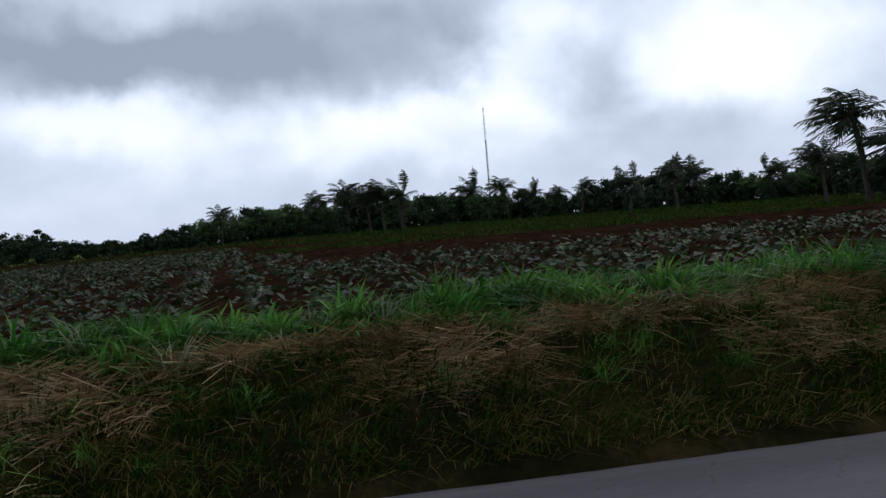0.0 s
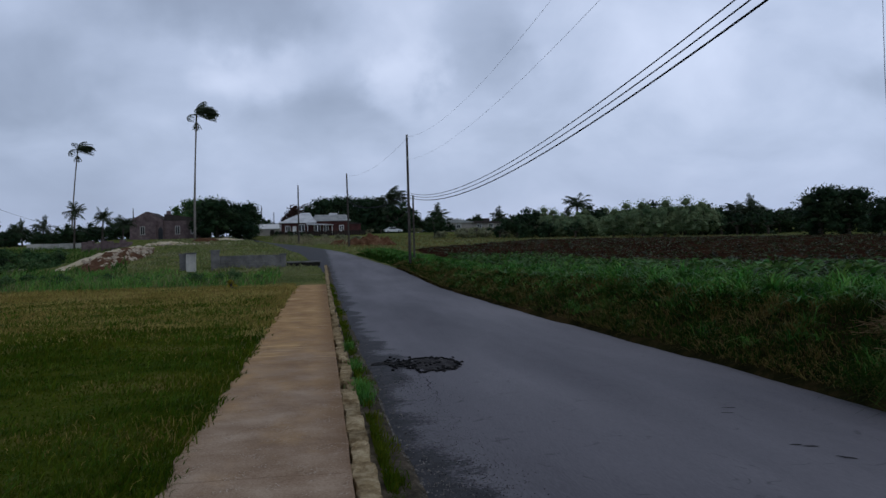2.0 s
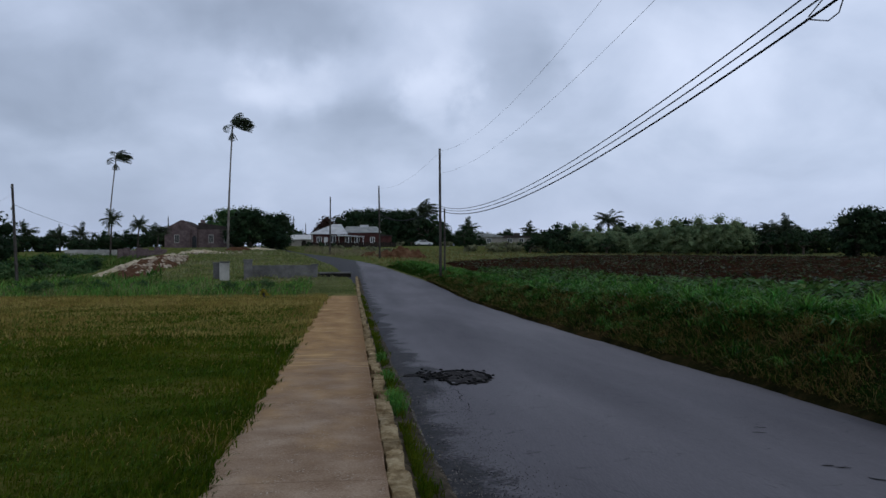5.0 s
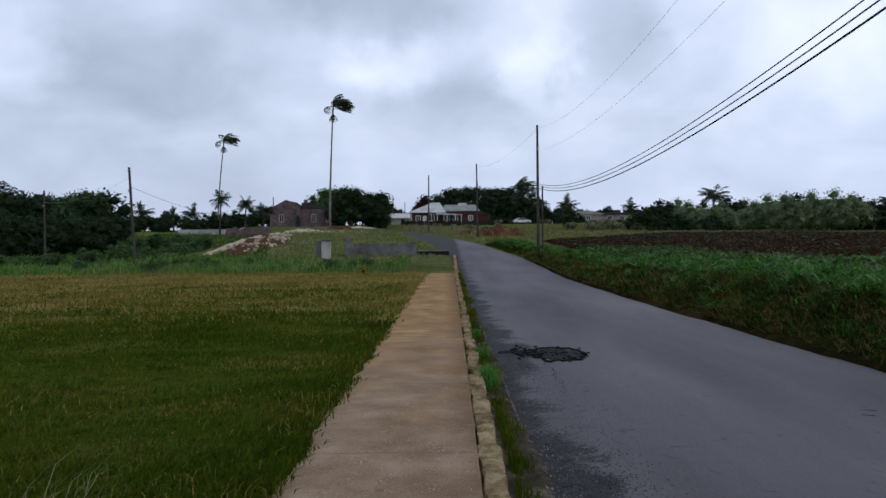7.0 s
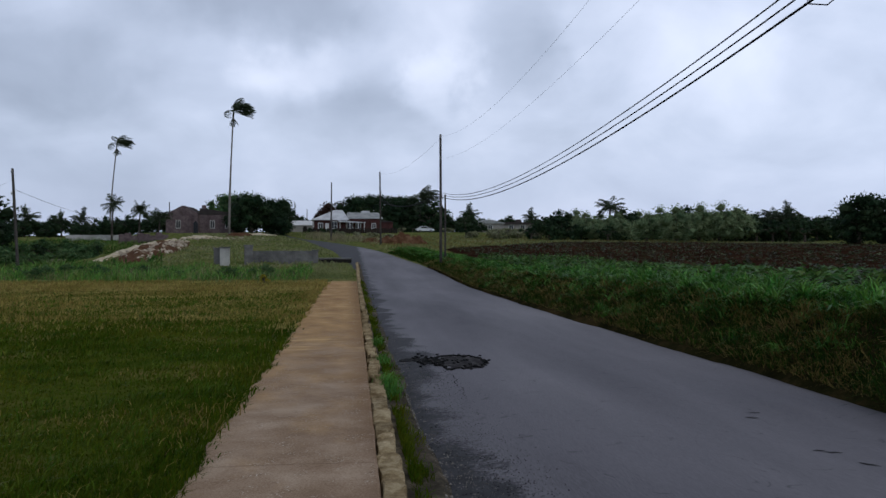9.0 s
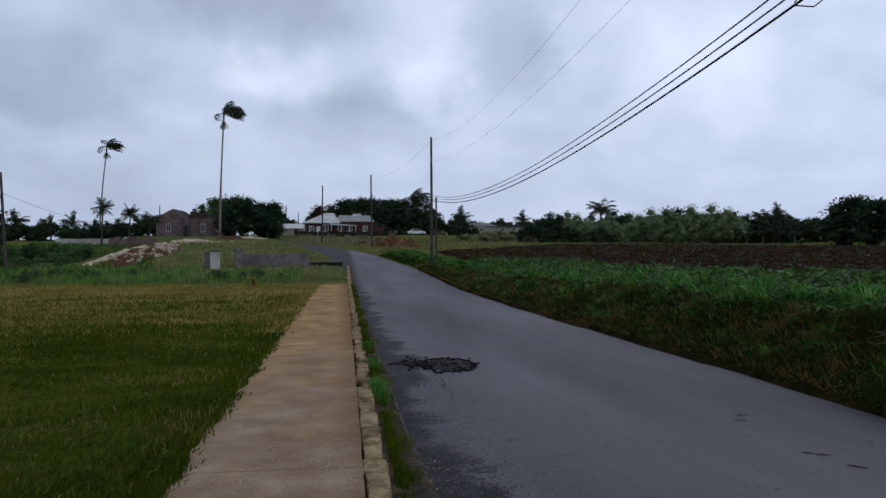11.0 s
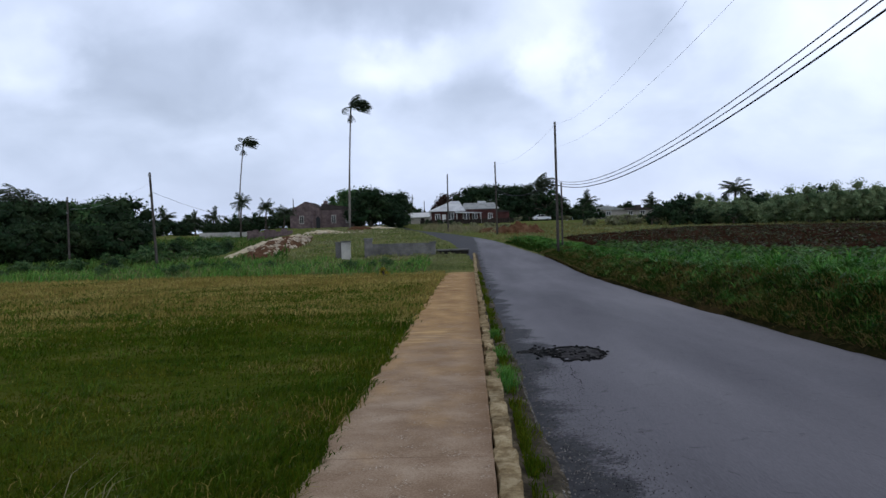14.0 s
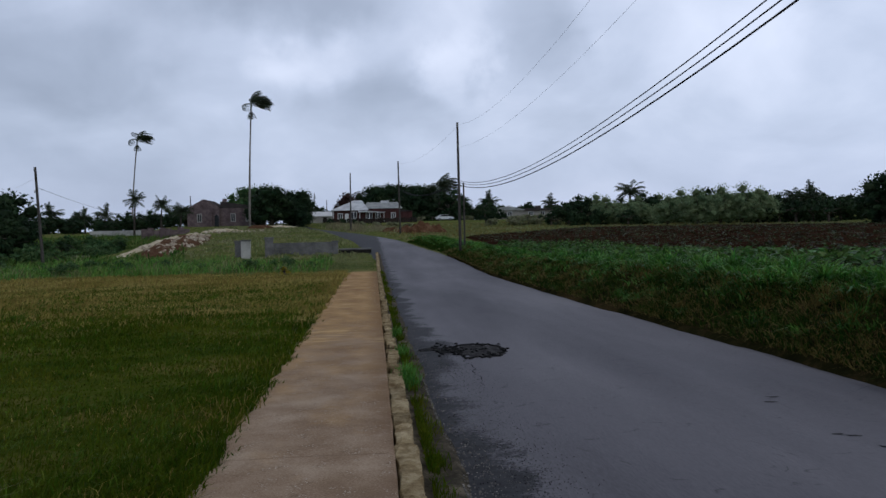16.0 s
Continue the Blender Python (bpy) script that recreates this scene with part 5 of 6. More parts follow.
def make_palm(name, seed, height, lean, label, fronds=16, length=2.6, width=0.45, wind=(0.5, 0, 0), radius=0.2, royal=False, trunk_low=1.0):
    t = thing(name, 0, 0, 0, label, "palm tree")
    rk = random.Random(seed)
    pts, rad = [], []
    for k in range(11):
        u = k / 10
        pts.append((lean[0] * u ** 1.6, lean[1] * u ** 1.6, -0.4 + (height + 0.4) * u))
        rad.append(radius * (1.15 - 0.45 * u + (0.12 * math.sin(u * 7) if royal else 0.25 * max(0, 0.12 - u) * 8)))
    tube_part("trunk", pts, rad, M["palm_bark" if royal else "coco_bark"], t, 10)
    if royal:
        top = pts[-1]
        tube_part("crownshaft", [top, (top[0] + 0.05, top[1], top[2] + 0.9), (top[0] + 0.12, top[1], top[2] + 1.4)], [radius * 0.8, radius * 0.75, radius * 0.4], M["frond"], t, 10, "smooth green crownshaft")
    h = (pts[-1][0] + (0.1 if royal else 0), pts[-1][1], pts[-1][2] + (1.2 if royal else 0))
    verts, faces = [], []
    for k in range(fronds):
        az = 2.4 * k + rk.uniform(-0.3, 0.3)
        el = rk.uniform(-0.35, 1.25)
        frond_geo(rk, length * rk.uniform(0.8, 1.1), width, az, el, rk.uniform(0.4, 1.3), tuple(c * rk.uniform(0.6, 1.3) for c in wind), 14, verts, faces, h)
    mesh_object("crown", verts, faces, M["frond"], t)
    if royal:
        verts, faces = [], []
        for k in range(5):
            frond_geo(rk, length * 0.5, width * 0.6, 2.0 * k, -0.6, 1.2, (0.2, 0, 0), 7, verts, faces, (pts[-1][0], pts[-1][1], pts[-1][2] - 0.1))
        mesh_object("dead_frond", verts, faces, M["frond"], t, "withered hanging fronds")
    return t


def place(ob, x, y, s=1.0, turn=0.0, sink=0.1):
    m = Matrix.LocRotScale((x, y, float(land(x, y, False)) - sink), Euler((0, 0, radians(turn))), (s, s, s))
    return m


def ring_at(az, d):
    return d * math.sin(radians(az)), d * math.cos(radians(az))


FAR = "trees round the fields"
kinds = {
    "dark": make_tree("broadleaf_tree", 1, 6.0, 3.9, M["leaf"], "dark green broadleaf tree at the field's edge", 1250, 0.235, 28, -0.02),
    "dark_b": make_tree("broadleaf_tree", 2, 6.0, 4.6, M["leaf"], "dark green spreading tree at the field's edge", 1300, 0.24, 30, 0.04),
    "light": make_tree("leafy_tree", 3, 6.0, 3.6, M["leaf_light"], "light green bushy tree behind the field, paled for distance haze", 3800, 0.15, 44, -0.05),
    "thin": make_tree("slender_tree", 4, 6.0, 1.9, M["leaf"], "thin open-crowned tree against the sky", 700, 0.2, 10, 0.45),
    "scrub": make_tree("shrub", 5, 2.4, 1.9, M["scrub"], "pale grey-green scrub bush", 650, 0.16, 16, -0.1, "shrub"),
    "shrub": make_tree("shrub", 6, 2.4, 1.9, M["leaf"], "dark green leafy bush among weeds", 330, 0.22, 12, -0.1, "shrub", 1),
    "wood": make_tree("broadleaf_tree", 8, 8.0, 4.6, M["leaf"], "large dark green tree with a dense rounded crown", 4200, 0.215, 56, -0.02),
    "canopy": make_tree("broadleaf_tree", 17, 8.0, 4.4, M["leaf"], "dark green forest tree behind the field", 1900, 0.27, 38, -0.02),
    "canopy_b": make_tree("broadleaf_tree", 18, 8.0, 4.0, M["leaf_mid"], "mid-green forest tree behind the field", 1900, 0.27, 38, -0.02),
    "green": make_tree("shrub", 15, 2.4, 2.0, M["leaf_mid"], "billowing mid-green bush among rank weeds", 800, 0.19, 22, -0.1, "shrub", 1),
    "grove": make_tree("broadleaf_tree", 16, 8.0, 4.2, M["leaf_mid"], "rounded fresh green tree among darker trees", 4200, 0.205, 56, -0.02),
    "weed": make_tree("weed", 9, 0.6, 0.5, M["red_leafy"], "small yellow-green weed at the lawn's edge", 260, 0.06, 10, -0.1, "weed", 1),
    "red": make_tree("copper_tree", 7, 7.0, 4.0, M["leaf_red"], "dark reddish-brown tree behind the house", 2200, 0.24, 34, 0.1),
}
palms = {
    "coco": make_palm("coconut_palm", 11, 5.0, (0.6, 0.2), "coconut palm with windblown fronds", 30, 2.8, 0.8, (0.8, 0.9, -0.1)),
    "coco_b": make_palm("coconut_palm", 12, 4.0, (-0.5, 0.3), "short coconut palm with ragged fronds", 30, 2.9, 0.85, (0.7, 0.9, -0.1)),
}
for q in (*kinds.values(), *palms.values()):
    tagged(q, group=FAR)
used = {}


def plant(kind, x, y, size, turn=0.0, sink=0.15):
    """size: the height in metres."""
    src = kinds.get(kind) or palms.get(kind)
    base_h = {"dark": 6, "dark_b": 6, "light": 6, "thin": 6, "scrub": 2.4, "shrub": 2.4, "green": 2.4, "grove": 7.5, "wood": 7.5, "canopy": 7.5, "canopy_b": 7.5, "weed": 0.6, "red": 7, "coco": 6.2, "coco_b": 5.4}[kind]
    m = place(src, x, y, size / base_h, turn, sink)
    if kind not in used:
        used[kind] = True
        src.matrix_basis = m
        return src
    ob = copy_thing(src, Matrix.Identity(4))
    ob.matrix_basis = m
    return ob


THICKET = []


def undergrowth(kind, x, y, size, turn):
    """Dark bushes too far off to count are gathered for one thicket; pale ones stand alone."""
    if kind == "shrub":
        THICKET.append(place(kinds["shrub"], x, y, size / 2.4, turn, 0.15))
    else:
        plant(kind, x, y, size, turn)


def grow_thicket():
    src = next(c for c in kinds["shrub"].children if c.name.startswith("crown")).data
    co = np.zeros(3 * len(src.vertices))
    src.vertices.foreach_get("co", co)
    co = np.c_[co.reshape(-1, 3), np.ones(len(src.vertices))]
    verts = np.concatenate([(co @ np.array(m).T)[:, :3] for m in THICKET])
    faces = np.arange(len(verts)).reshape(-1, 4)
    ob = mesh_object("undergrowth", verts.tolist(), faces.tolist(), M["leaf"])
    return tagged(ob, "dark green undergrowth below the trees round the fields", "bushes", kind="stuff")


rnd = random.Random(55)
# woods round the field, from ahead on round to the side
az = 14.0
while az < 131:
    d = 150 + rnd.uniform(-8, 10)
    x, y = ring_at(az, d)
    el = lin(az, [(14, 1.8), (15, 2.1), (17, 2.0), (22, 2.3), (26, 1.9), (30, 2.0), (33, 1.9), (36, 1.9), (38.4, 0.9), (40.5, 1.6), (43, 1.9), (45, 1.5), (47.8, 1.3), (49.5, 1.6), (53, 1.2), (58, 1.6), (62, 1.4), (68.5, 1.7), (71, 1.5), (73.5, 1.0), (76, 0.7),
                  (79, 1.3), (82, 2.1), (86, 2.8), (89, 2.6), (94, 3.0), (96, 2.5), (102, 2.4), (105, 1.8), (110, 2.2), (113.5, 2.6), (115, 2.1), (119, 1.9), (121, 2.2), (131, 2.8)])
    top = 1.65 + d * math.tan(radians(float(el) * rnd.uniform(0.9, 1.06)))
    size = max(2.0, top - float(land(x, y, False)) + 0.2)
    light = 15 < az < 27 and rnd.random() < 0.75
    palm = 78 < az and rnd.random() < 0.4
    deep = rnd.choice(("canopy", "canopy_b")) if az > 78 else rnd.choice(("dark", "dark_b"))
    kind = "light" if light else ("coco" if rnd.random() < 0.5 else "coco_b") if palm else deep
    plant(kind, x, y, size * (1.12 if palm else 1.0), rnd.uniform(0, 360))
    x2, y2 = ring_at(az + rnd.uniform(-0.5, 0.5), d + rnd.uniform(9, 16))
    if rnd.random() < 0.25:
        plant(rnd.choice(("dark", "dark_b")), x2, y2, size * rnd.uniform(0.75, 1.0), rnd.uniform(0, 360))
    if palm:
        x2, y2 = ring_at(az + rnd.uniform(-0.4, 0.4), d + rnd.uniform(3, 8))
        plant(rnd.choice(("canopy", "canopy_b")), x2, y2, size * rnd.uniform(0.8, 0.95), rnd.uniform(0, 360))
    for k in range(2):
        x2, y2 = ring_at(az + rnd.uniform(-0.6, 0.6), d - rnd.uniform(5, 10) if k == 0 or az < 78 else d + rnd.uniform(2, 12))
        undergrowth("scrub" if 8 < az < 24 and rnd.random() < 0.5 else "shrub", x2, y2, rnd.uniform(1.8, 3.2) if az < 78 else rnd.uniform(2.6, 3.8), rnd.uniform(0, 360))
    az += rnd.uniform(0.75, 1.25)
# single trees that stand out over the woods
for kind, az, d, top in (("light", 17.2, 136, 5.0), ("light", 19.0, 137, 5.2), ("shrub", 18.0, 133, 4.0), ("light", 18.1, 138, 5.4), ("coco", 18.1, 144, 8.4), ("wood", 33.6, 118, 7.7), ("wood", 35.2, 119, 7.3), ("wood", 37.0, 125, 6.2), ("shrub", 27.6, 133, 4.6), ("shrub", 28.6, 134, 4.8), ("shrub", 29.6, 134, 4.9), ("shrub", 30.5, 133, 4.6), ("shrub", 26.4, 134, 4.4), ("dark", 28.2, 147, 5.6), ("dark_b", 29.9, 148, 5.7), ("thin", 26.6, 140, 6.4), ("coco", 28.5, 140, 6.2), ("coco_b", 29.6, 142, 6.3), ("dark", 31.2, 140, 6.0),
                         ("light", 22.6, 128, 6.9), ("light", 24.0, 130, 7.2), ("light", 25.3, 131, 7.4), ("light", 26.4, 133, 6.8), ("light", 20.6, 130, 5.9), ("coco", 56.8, 125, 5.9), ("coco_b", 57.6, 126, 5.2), ("thin", 41.2, 135, 5.4), ("thin", 42.6, 135, 5.6),
                         ("thin", 71.1, 170, 7.2), ("coco", 93.4, 120, 8.4), ("coco_b", 94.6, 121, 8.0), ("coco", 92.4, 122, 7.4), ("coco", 113.5, 120, 7.2), ("coco_b", 110.4, 122, 6.8), ("coco", 122.6, 90, 6.4), ("coco", 125.0, 78, 9.6), ("coco_b", 126.6, 76, 6.6), ("dark", 126.5, 80, 5.5), ("dark_b", 128.5, 78, 6.0), ("light", 16.0, 150, 6.4)):
    x, y = ring_at(az, d)
    plant(kind, x, y, top - float(land(x, y, False)) + 0.2, rnd.uniform(0, 40))
# scrub and trees round the far houses
for kind, x, y, h in (("wood", -19.0, 164, 8.3), ("wood", -14.8, 166, 8.0), ("wood", -21.4, 168, 6.8), ("wood", -13.4, 164, 5.6), ("grove", -27.5, 190, 9.4), ("grove", -23.5, 188, 9.2), ("red", -4.8, 222, 9.2), ("red", -1.4, 226, 9.6), ("wood", 1.5, 218, 10.2), ("wood", 7.0, 220, 10.9), ("wood", 13.0, 216, 10.2), ("wood", 17.5, 222, 10.4), ("dark_b", 24, 216, 6.0), ("dark", -9, 232, 4.5), ("dark_b", -2, 236, 5), ("dark", 27, 232, 5), ("dark_b", 33, 236, 5), ("dark", 39, 230, 5), ("dark_b", 45, 228, 5), ("dark", 51, 222, 5), ("shrub", 8.5, 204, 3), ("shrub", 11, 203, 3), ("dark", 10, 212, 6), ("shrub", 14, 206, 3), ("shrub", 17, 207, 3), ("shrub", 20, 208, 3), ("shrub", 23, 208, 3), ("shrub", 15.5, 199, 2.4), ("shrub", 18.5, 201, 2.6), ("shrub", 21.5, 200, 2.4), ("dark", 26.5, 206, 4.2), ("scrub", 12.5, 196, 1.8), ("scrub", 23.5, 192, 1.8),
                      ("coco", 18.0, 212, 11.2), ("dark_b", 20.5, 205, 8.2), ("dark", -14.5, 240, 6.4), ("dark", 23.5, 152, 4.2), ("thin", 22.0, 152, 5.2), ("dark_b", 26.0, 178, 4.2), ("coco_b", 30.0, 205, 6.0), ("scrub", 25.5, 141, 2.3), ("scrub", 28.2, 142, 2.2), ("scrub", 30.5, 146, 2.0), ("scrub", 22.0, 146, 2.1),
                      ("scrub", 32.5, 165, 2.3), ("scrub", 35.5, 168, 2.1), ("scrub", 29.0, 160, 2.3), ("scrub", 36.5, 140, 2.9), ("scrub", 33.5, 143, 2.4), ("shrub", 30.8, 136, 2.9), ("scrub", 4.5, 150, 1.7), ("scrub", 1.8, 154, 1.6), ("scrub", -1.5, 158, 1.7), ("shrub", -5.0, 165, 1.6), ("shrub", -7.5, 168, 1.6), ("scrub", 7.0, 146, 1.4), ("shrub", -3.0, 162, 1.5), ("coco_b", 47.0, 210, 5.2)):
    plant(kind, x, y, h, rnd.uniform(0, 360))
plant("weed", -4.2, 41.2, 0.5, 0, 0.03)
for k in range(34):
    undergrowth("shrub", -14 + 2.3 * k + rnd.uniform(-0.5, 0.5), 227 - 0.25 * k + rnd.uniform(-2, 2), rnd.uniform(2.8, 3.8), rnd.uniform(0, 360))
for k in range(30):
    y = rnd.uniform(72, 122)
    plant("green", -max(23.0 + 0.05 * y, y * rnd.uniform(0.27, 0.42)) - 2.0, y, rnd.uniform(0.9, 2.1), rnd.uniform(0, 360))
for k in range(26):
    y = rnd.uniform(84, 124)
    plant("green", -y * rnd.uniform(0.285, 0.37) - 1.0, y, rnd.uniform(0.8, 1.9), rnd.uniform(0, 360))
for k in range(12):
    y = rnd.uniform(56, 70)
    plant("green", -y * rnd.uniform(0.42, 0.62), y, rnd.uniform(0.7, 1.3), rnd.uniform(0, 360))
for k in range(30):
    x = rnd.uniform(-17, -2.8) if k < 22 else rnd.uniform(-30, -17)
    plant("green", x, rnd.uniform(45, 57) if x < -9 else rnd.uniform(45, 52), rnd.uniform(0.35, 0.75), rnd.uniform(0, 360), 0.05)
for k in range(46):
    undergrowth("shrub", -94 + 1.45 * k + rnd.uniform(-0.5, 0.5), 182 + rnd.uniform(-6, 6), rnd.uniform(2.2, 3.4), rnd.uniform(0, 360))
for k in range(60):
    x, y = ring_at(78 + 0.85 * k + rnd.uniform(-0.3, 0.3), 158 + rnd.uniform(-3, 6))
    undergrowth("shrub", x, y, rnd.uniform(3.0, 4.4), rnd.uniform(0, 360))
for k in range(34):
    undergrowth("shrub", -12 + 2.6 * k + rnd.uniform(-0.6, 0.6), 248 + rnd.uniform(-4, 4), rnd.uniform(3.4, 4.6), rnd.uniform(0, 360))
grow_thicket()
# dark wood in the hollow
for kind, az, d, h in (("wood", -23.3, 109, 8.5), ("grove", -25.3, 108, 7.7), ("wood", -27.3, 108, 7.8), ("wood", -29.4, 107, 8.0), ("wood", -31.5, 107, 8.2), ("wood", -33.8, 106, 8.6), ("wood", -36, 104, 8.8), ("coco", -28.3, 112, 8.9),
                       ("wood", -24.4, 118, 8.0), ("wood", -26.6, 117, 8.2), ("wood", -28.8, 117, 8.2), ("wood", -31, 117, 8.6), ("wood", -22.6, 103, 5.2), ("wood", -24.6, 102, 4.8), ("wood", -26.6, 101, 5.0), ("wood", -28.6, 100, 5.2), ("wood", -30.8, 100, 5.4), ("wood", -33, 99, 5.6)):
    x, y = ring_at(az, d)
    plant(kind, x, y, h, rnd.uniform(0, 360))
for kind, x, y, h in (("shrub", -39, 108, 1.9), ("shrub", -38, 97, 1.4), ("shrub", -33, 112, 1.5), ("scrub", -31, 90, 1.3), ("scrub", -28, 82, 1.2), ("shrub", -29, 66, 1.2), ("shrub", -27.5, 63, 1.1), ("shrub", -31.5, 65, 1.0), ("shrub", -25.5, 58, 0.8),
                      ("scrub", -27, 95, 1.4), ("shrub", -30, 102, 1.3), ("scrub", -22, 62, 0.9), ("green", -24, 80, 1.1), ("green", -26.5, 88, 1.3), ("green", -31, 98, 1.6), ("green", -34, 104, 1.8)):
    plant(kind, x, y, h, rnd.uniform(0, 360))
# far row behind the white wall
for k in range(15):
    plant(rnd.choice(("dark", "dark_b")), -84 + 3.3 * k + rnd.uniform(-1, 1), 172 + rnd.uniform(-6, 6), rnd.uniform(3.0, 4.8), rnd.uniform(0, 360))
for k in range(18):
    x = -92 + 3.3 * k + rnd.uniform(-1, 1)
    y = 192 + rnd.uniform(-8, 8)
    plant(rnd.choice(("dark", "dark_b")), x, y, rnd.uniform(3.6, 5.4), rnd.uniform(0, 360))
for x, y, h in ((-66, 176, 5.4), (-60, 180, 4.6), (-55, 176, 5.0)):
    plant("coco_b", x, y, h, rnd.uniform(0, 360))

royal = make_palm("royal_palm", 21, 19.6, (0.7, 0.2), "very tall thin royal palm with a windswept crown", 24, 2.9, 0.95, (3.2, 0.1, 0.1), 0.17, True)
royal.matrix_basis = pose(-19.6, 138, 2.2)
royal_b = make_palm("royal_palm", 22, 19.2, (1.5, 0.2), "tall thin royal palm leaning with the wind", 22, 3.1, 1.0, (3.2, 0.1, 0.1), 0.17, True)
royal_b.matrix_basis = pose(-51.7, 185, 2.3)
for x, y, h, sd in ((-41.6, 150, 6.5, 31), (-37.0, 150, 5.2, 32), (-34.9, 156, 3.2, 33)):
    q = make_palm("palm", sd, h, (0.3, 0.1), "small palm with an arching crown", 26, 2.2 if h > 3 else 1.6, 0.75, (0.2, 0, 0), 0.16)
    q.matrix_basis = pose(x, y, float(land(x, y, False)) - 0.1)


# ---- poles and wires ----
def utility_pole(x, y, z, top, r0, r1, label, lean=(0, 0), fittings=True):
    t = thing("utility_pole", x, y, z, label, "utility pole", "poles along the road")
    h = top - z
    pts = [(lean[0] * u, lean[1] * u, -0.5 + (h + 0.5) * u) for u in (0, 0.15, 0.3, 0.45, 0.6, 0.75, 0.9, 1.0)]
    tube_part("shaft", pts, [r0 + (r1 - r0) * k / 7 + 0.004 * (k % 2) for k in range(8)], M["pole"], t, 14)
    if fittings:
        for k, dz in enumerate((-0.25, -1.7)):
            q = (lean[0] * 0.97, lean[1], h + dz)
            part("bracket", boxed(q[0] - 0.05, q[0] + 0.05, q[1] - r1 - 0.12, q[1] - r1 + 0.02, q[2] - 0.03, q[2] + 0.03, bevel=0.008), M["metal"], t)
            tube_part("insulator", [(q[0], q[1] - r1 - 0.1, q[2] + 0.02), (q[0], q[1] - r1 - 0.1, q[2] + 0.08), (q[0], q[1] - r1 - 0.1, q[2] + 0.16)], [0.03, 0.05, 0.025], M["block_light"], t, 8)
    return t


NEAR = (6.21, 7.97)
near_pole = utility_pole(NEAR[0], NEAR[1], 0.1, 9.1, 0.13, 0.09, "thick weathered wooden utility pole at the roadside", (-0.1, 0.0))
# plate on the near pole, facing the road
ux, uy = -0.61, -0.79
sg = new("sign")
sg.parent = near_pole
tagged(sg, "small pale plate with dark unreadable lettering")
sg.matrix_basis = Matrix.Translation((0.0 + ux * 0.145, uy * 0.145, 2.41)) @ Matrix.Rotation(math.atan2(uy, ux) + math.pi / 2, 4, "Z")
part("plate", boxed(-0.075, 0.075, -0.004, 0.004, -0.07, 0.07, bevel=0.002), M["sign_plate"], sg)
for z0, z1, x0, x1 in ((0.03, 0.052, -0.065, 0.065), (-0.005, 0.012, -0.06, 0.04), (-0.045, -0.03, -0.06, 0.06)):
    part("bar", boxed(x0, x1, -0.008, -0.0045, z0, z1), M["sign_ink"], sg)
tube_part("ground_wire", [(ux * 0.14 - 0.12, uy * 0.12 + 0.1, 8.2), (-0.22, 0.06, 5.5), (-0.2, 0.04, 3.2), (-0.15, 0.02, 1.6), (-0.13, 0.0, 0.2)], 0.004, M["wire"], near_pole, 5, "thin bare earth wire")
part("clamp", boxed(-0.2, -0.05, -0.05, 0.05, 4.95, 5.02, bevel=0.01), M["metal"], near_pole)

P2 = (6.36, 56.2)
pole_b = utility_pole(P2[0], P2[1], 0.1, 8.9, 0.105, 0.07, "slim dark wooden utility pole on the grass verge", (-0.03, 0))
pole_c = utility_pole(3.9, 99.6, 0.85, 9.85, 0.115, 0.08, "dark wooden utility pole beside a heap of red earth", (-0.1, 0))
pole_d = utility_pole(-2.75, 130, 1.2, 10.6, 0.14, 0.09, "dark wooden utility pole before the red house", (0.1, 0))
utility_pole(7.35, 62, 0.3, 5.05, 0.07, 0.06, "short thin wooden pole behind the utility pole", fittings=False)
utility_pole(-21.75, 57, -0.9, 6.33, 0.11, 0.075, "leaning wooden utility pole among weeds", (-0.35, 0))
utility_pole(-42.4, 86.1, -1.0, 6.34, 0.13, 0.09, "wooden utility pole before dark trees")
utility_pole(-14.8, 230, 3.2, 12.0, 0.14, 0.1, "far utility pole beyond the bend")
utility_pole(-12.2, 245, 3.2, 10.6, 0.14, 0.1, "far utility pole beyond the bend")
utility_pole(-38.0, 180, 2.6, 9.6, 0.12, 0.09, "thin pole behind the stone building")


def span(name, a, b, sag, r, mat, label, sides=6, n=40, group="overhead lines"):
    a, b = Vector(a), Vector(b)
    pts = []
    for k in range(n + 1):
        u = k / n
        q = a.lerp(b, u)
        q.z -= 4 * sag * u * (1 - u)
        pts.append(q)
    return tagged(tube_part(name, pts, r, mat, None, sides), label, "cable", group)


A = (NEAR[0] - 0.17, NEAR[1] - 0.02)
for k, (za, zb, sag, r) in enumerate(((5.36, 4.94, 1.27, 0.013), (5.19, 4.80, 1.26, 0.014), (5.02, 4.64, 1.25, 0.019))):
    span("cable", (A[0], A[1], za), (P2[0] - 0.12, P2[1], zb), sag, r, M["cable"], "thick black cable sagging between two poles")
    span("cable", (P2[0] - 0.12, P2[1], zb), (3.85, 99.6, 6.4 + 0.15 * k), 0.9, 0.018, M["cable"], "black cable running on to the next pole", n=20)
    span("cable", (A[0], A[1], za), (6.2, -42.0, 5.3 - 0.13 * k), 1.2, r, M["cable"], "thick black cable running on behind the walker")
span("power_line", (NEAR[0] - 0.1, NEAR[1], 9.0), (P2[0], P2[1], 8.75), 1.45, 0.0038, M["wire"], "thin bare power line high over the verge")
span("power_line", (NEAR[0] - 0.1, NEAR[1], 7.45), (P2[0], P2[1], 7.2), 1.1, 0.0038, M["wire"], "thin bare power line high over the verge")
span("power_line", (P2[0], P2[1], 8.7), (3.85, 99.6, 9.6), 0.8, 0.006, M["wire"], "thin bare power line to the next pole")
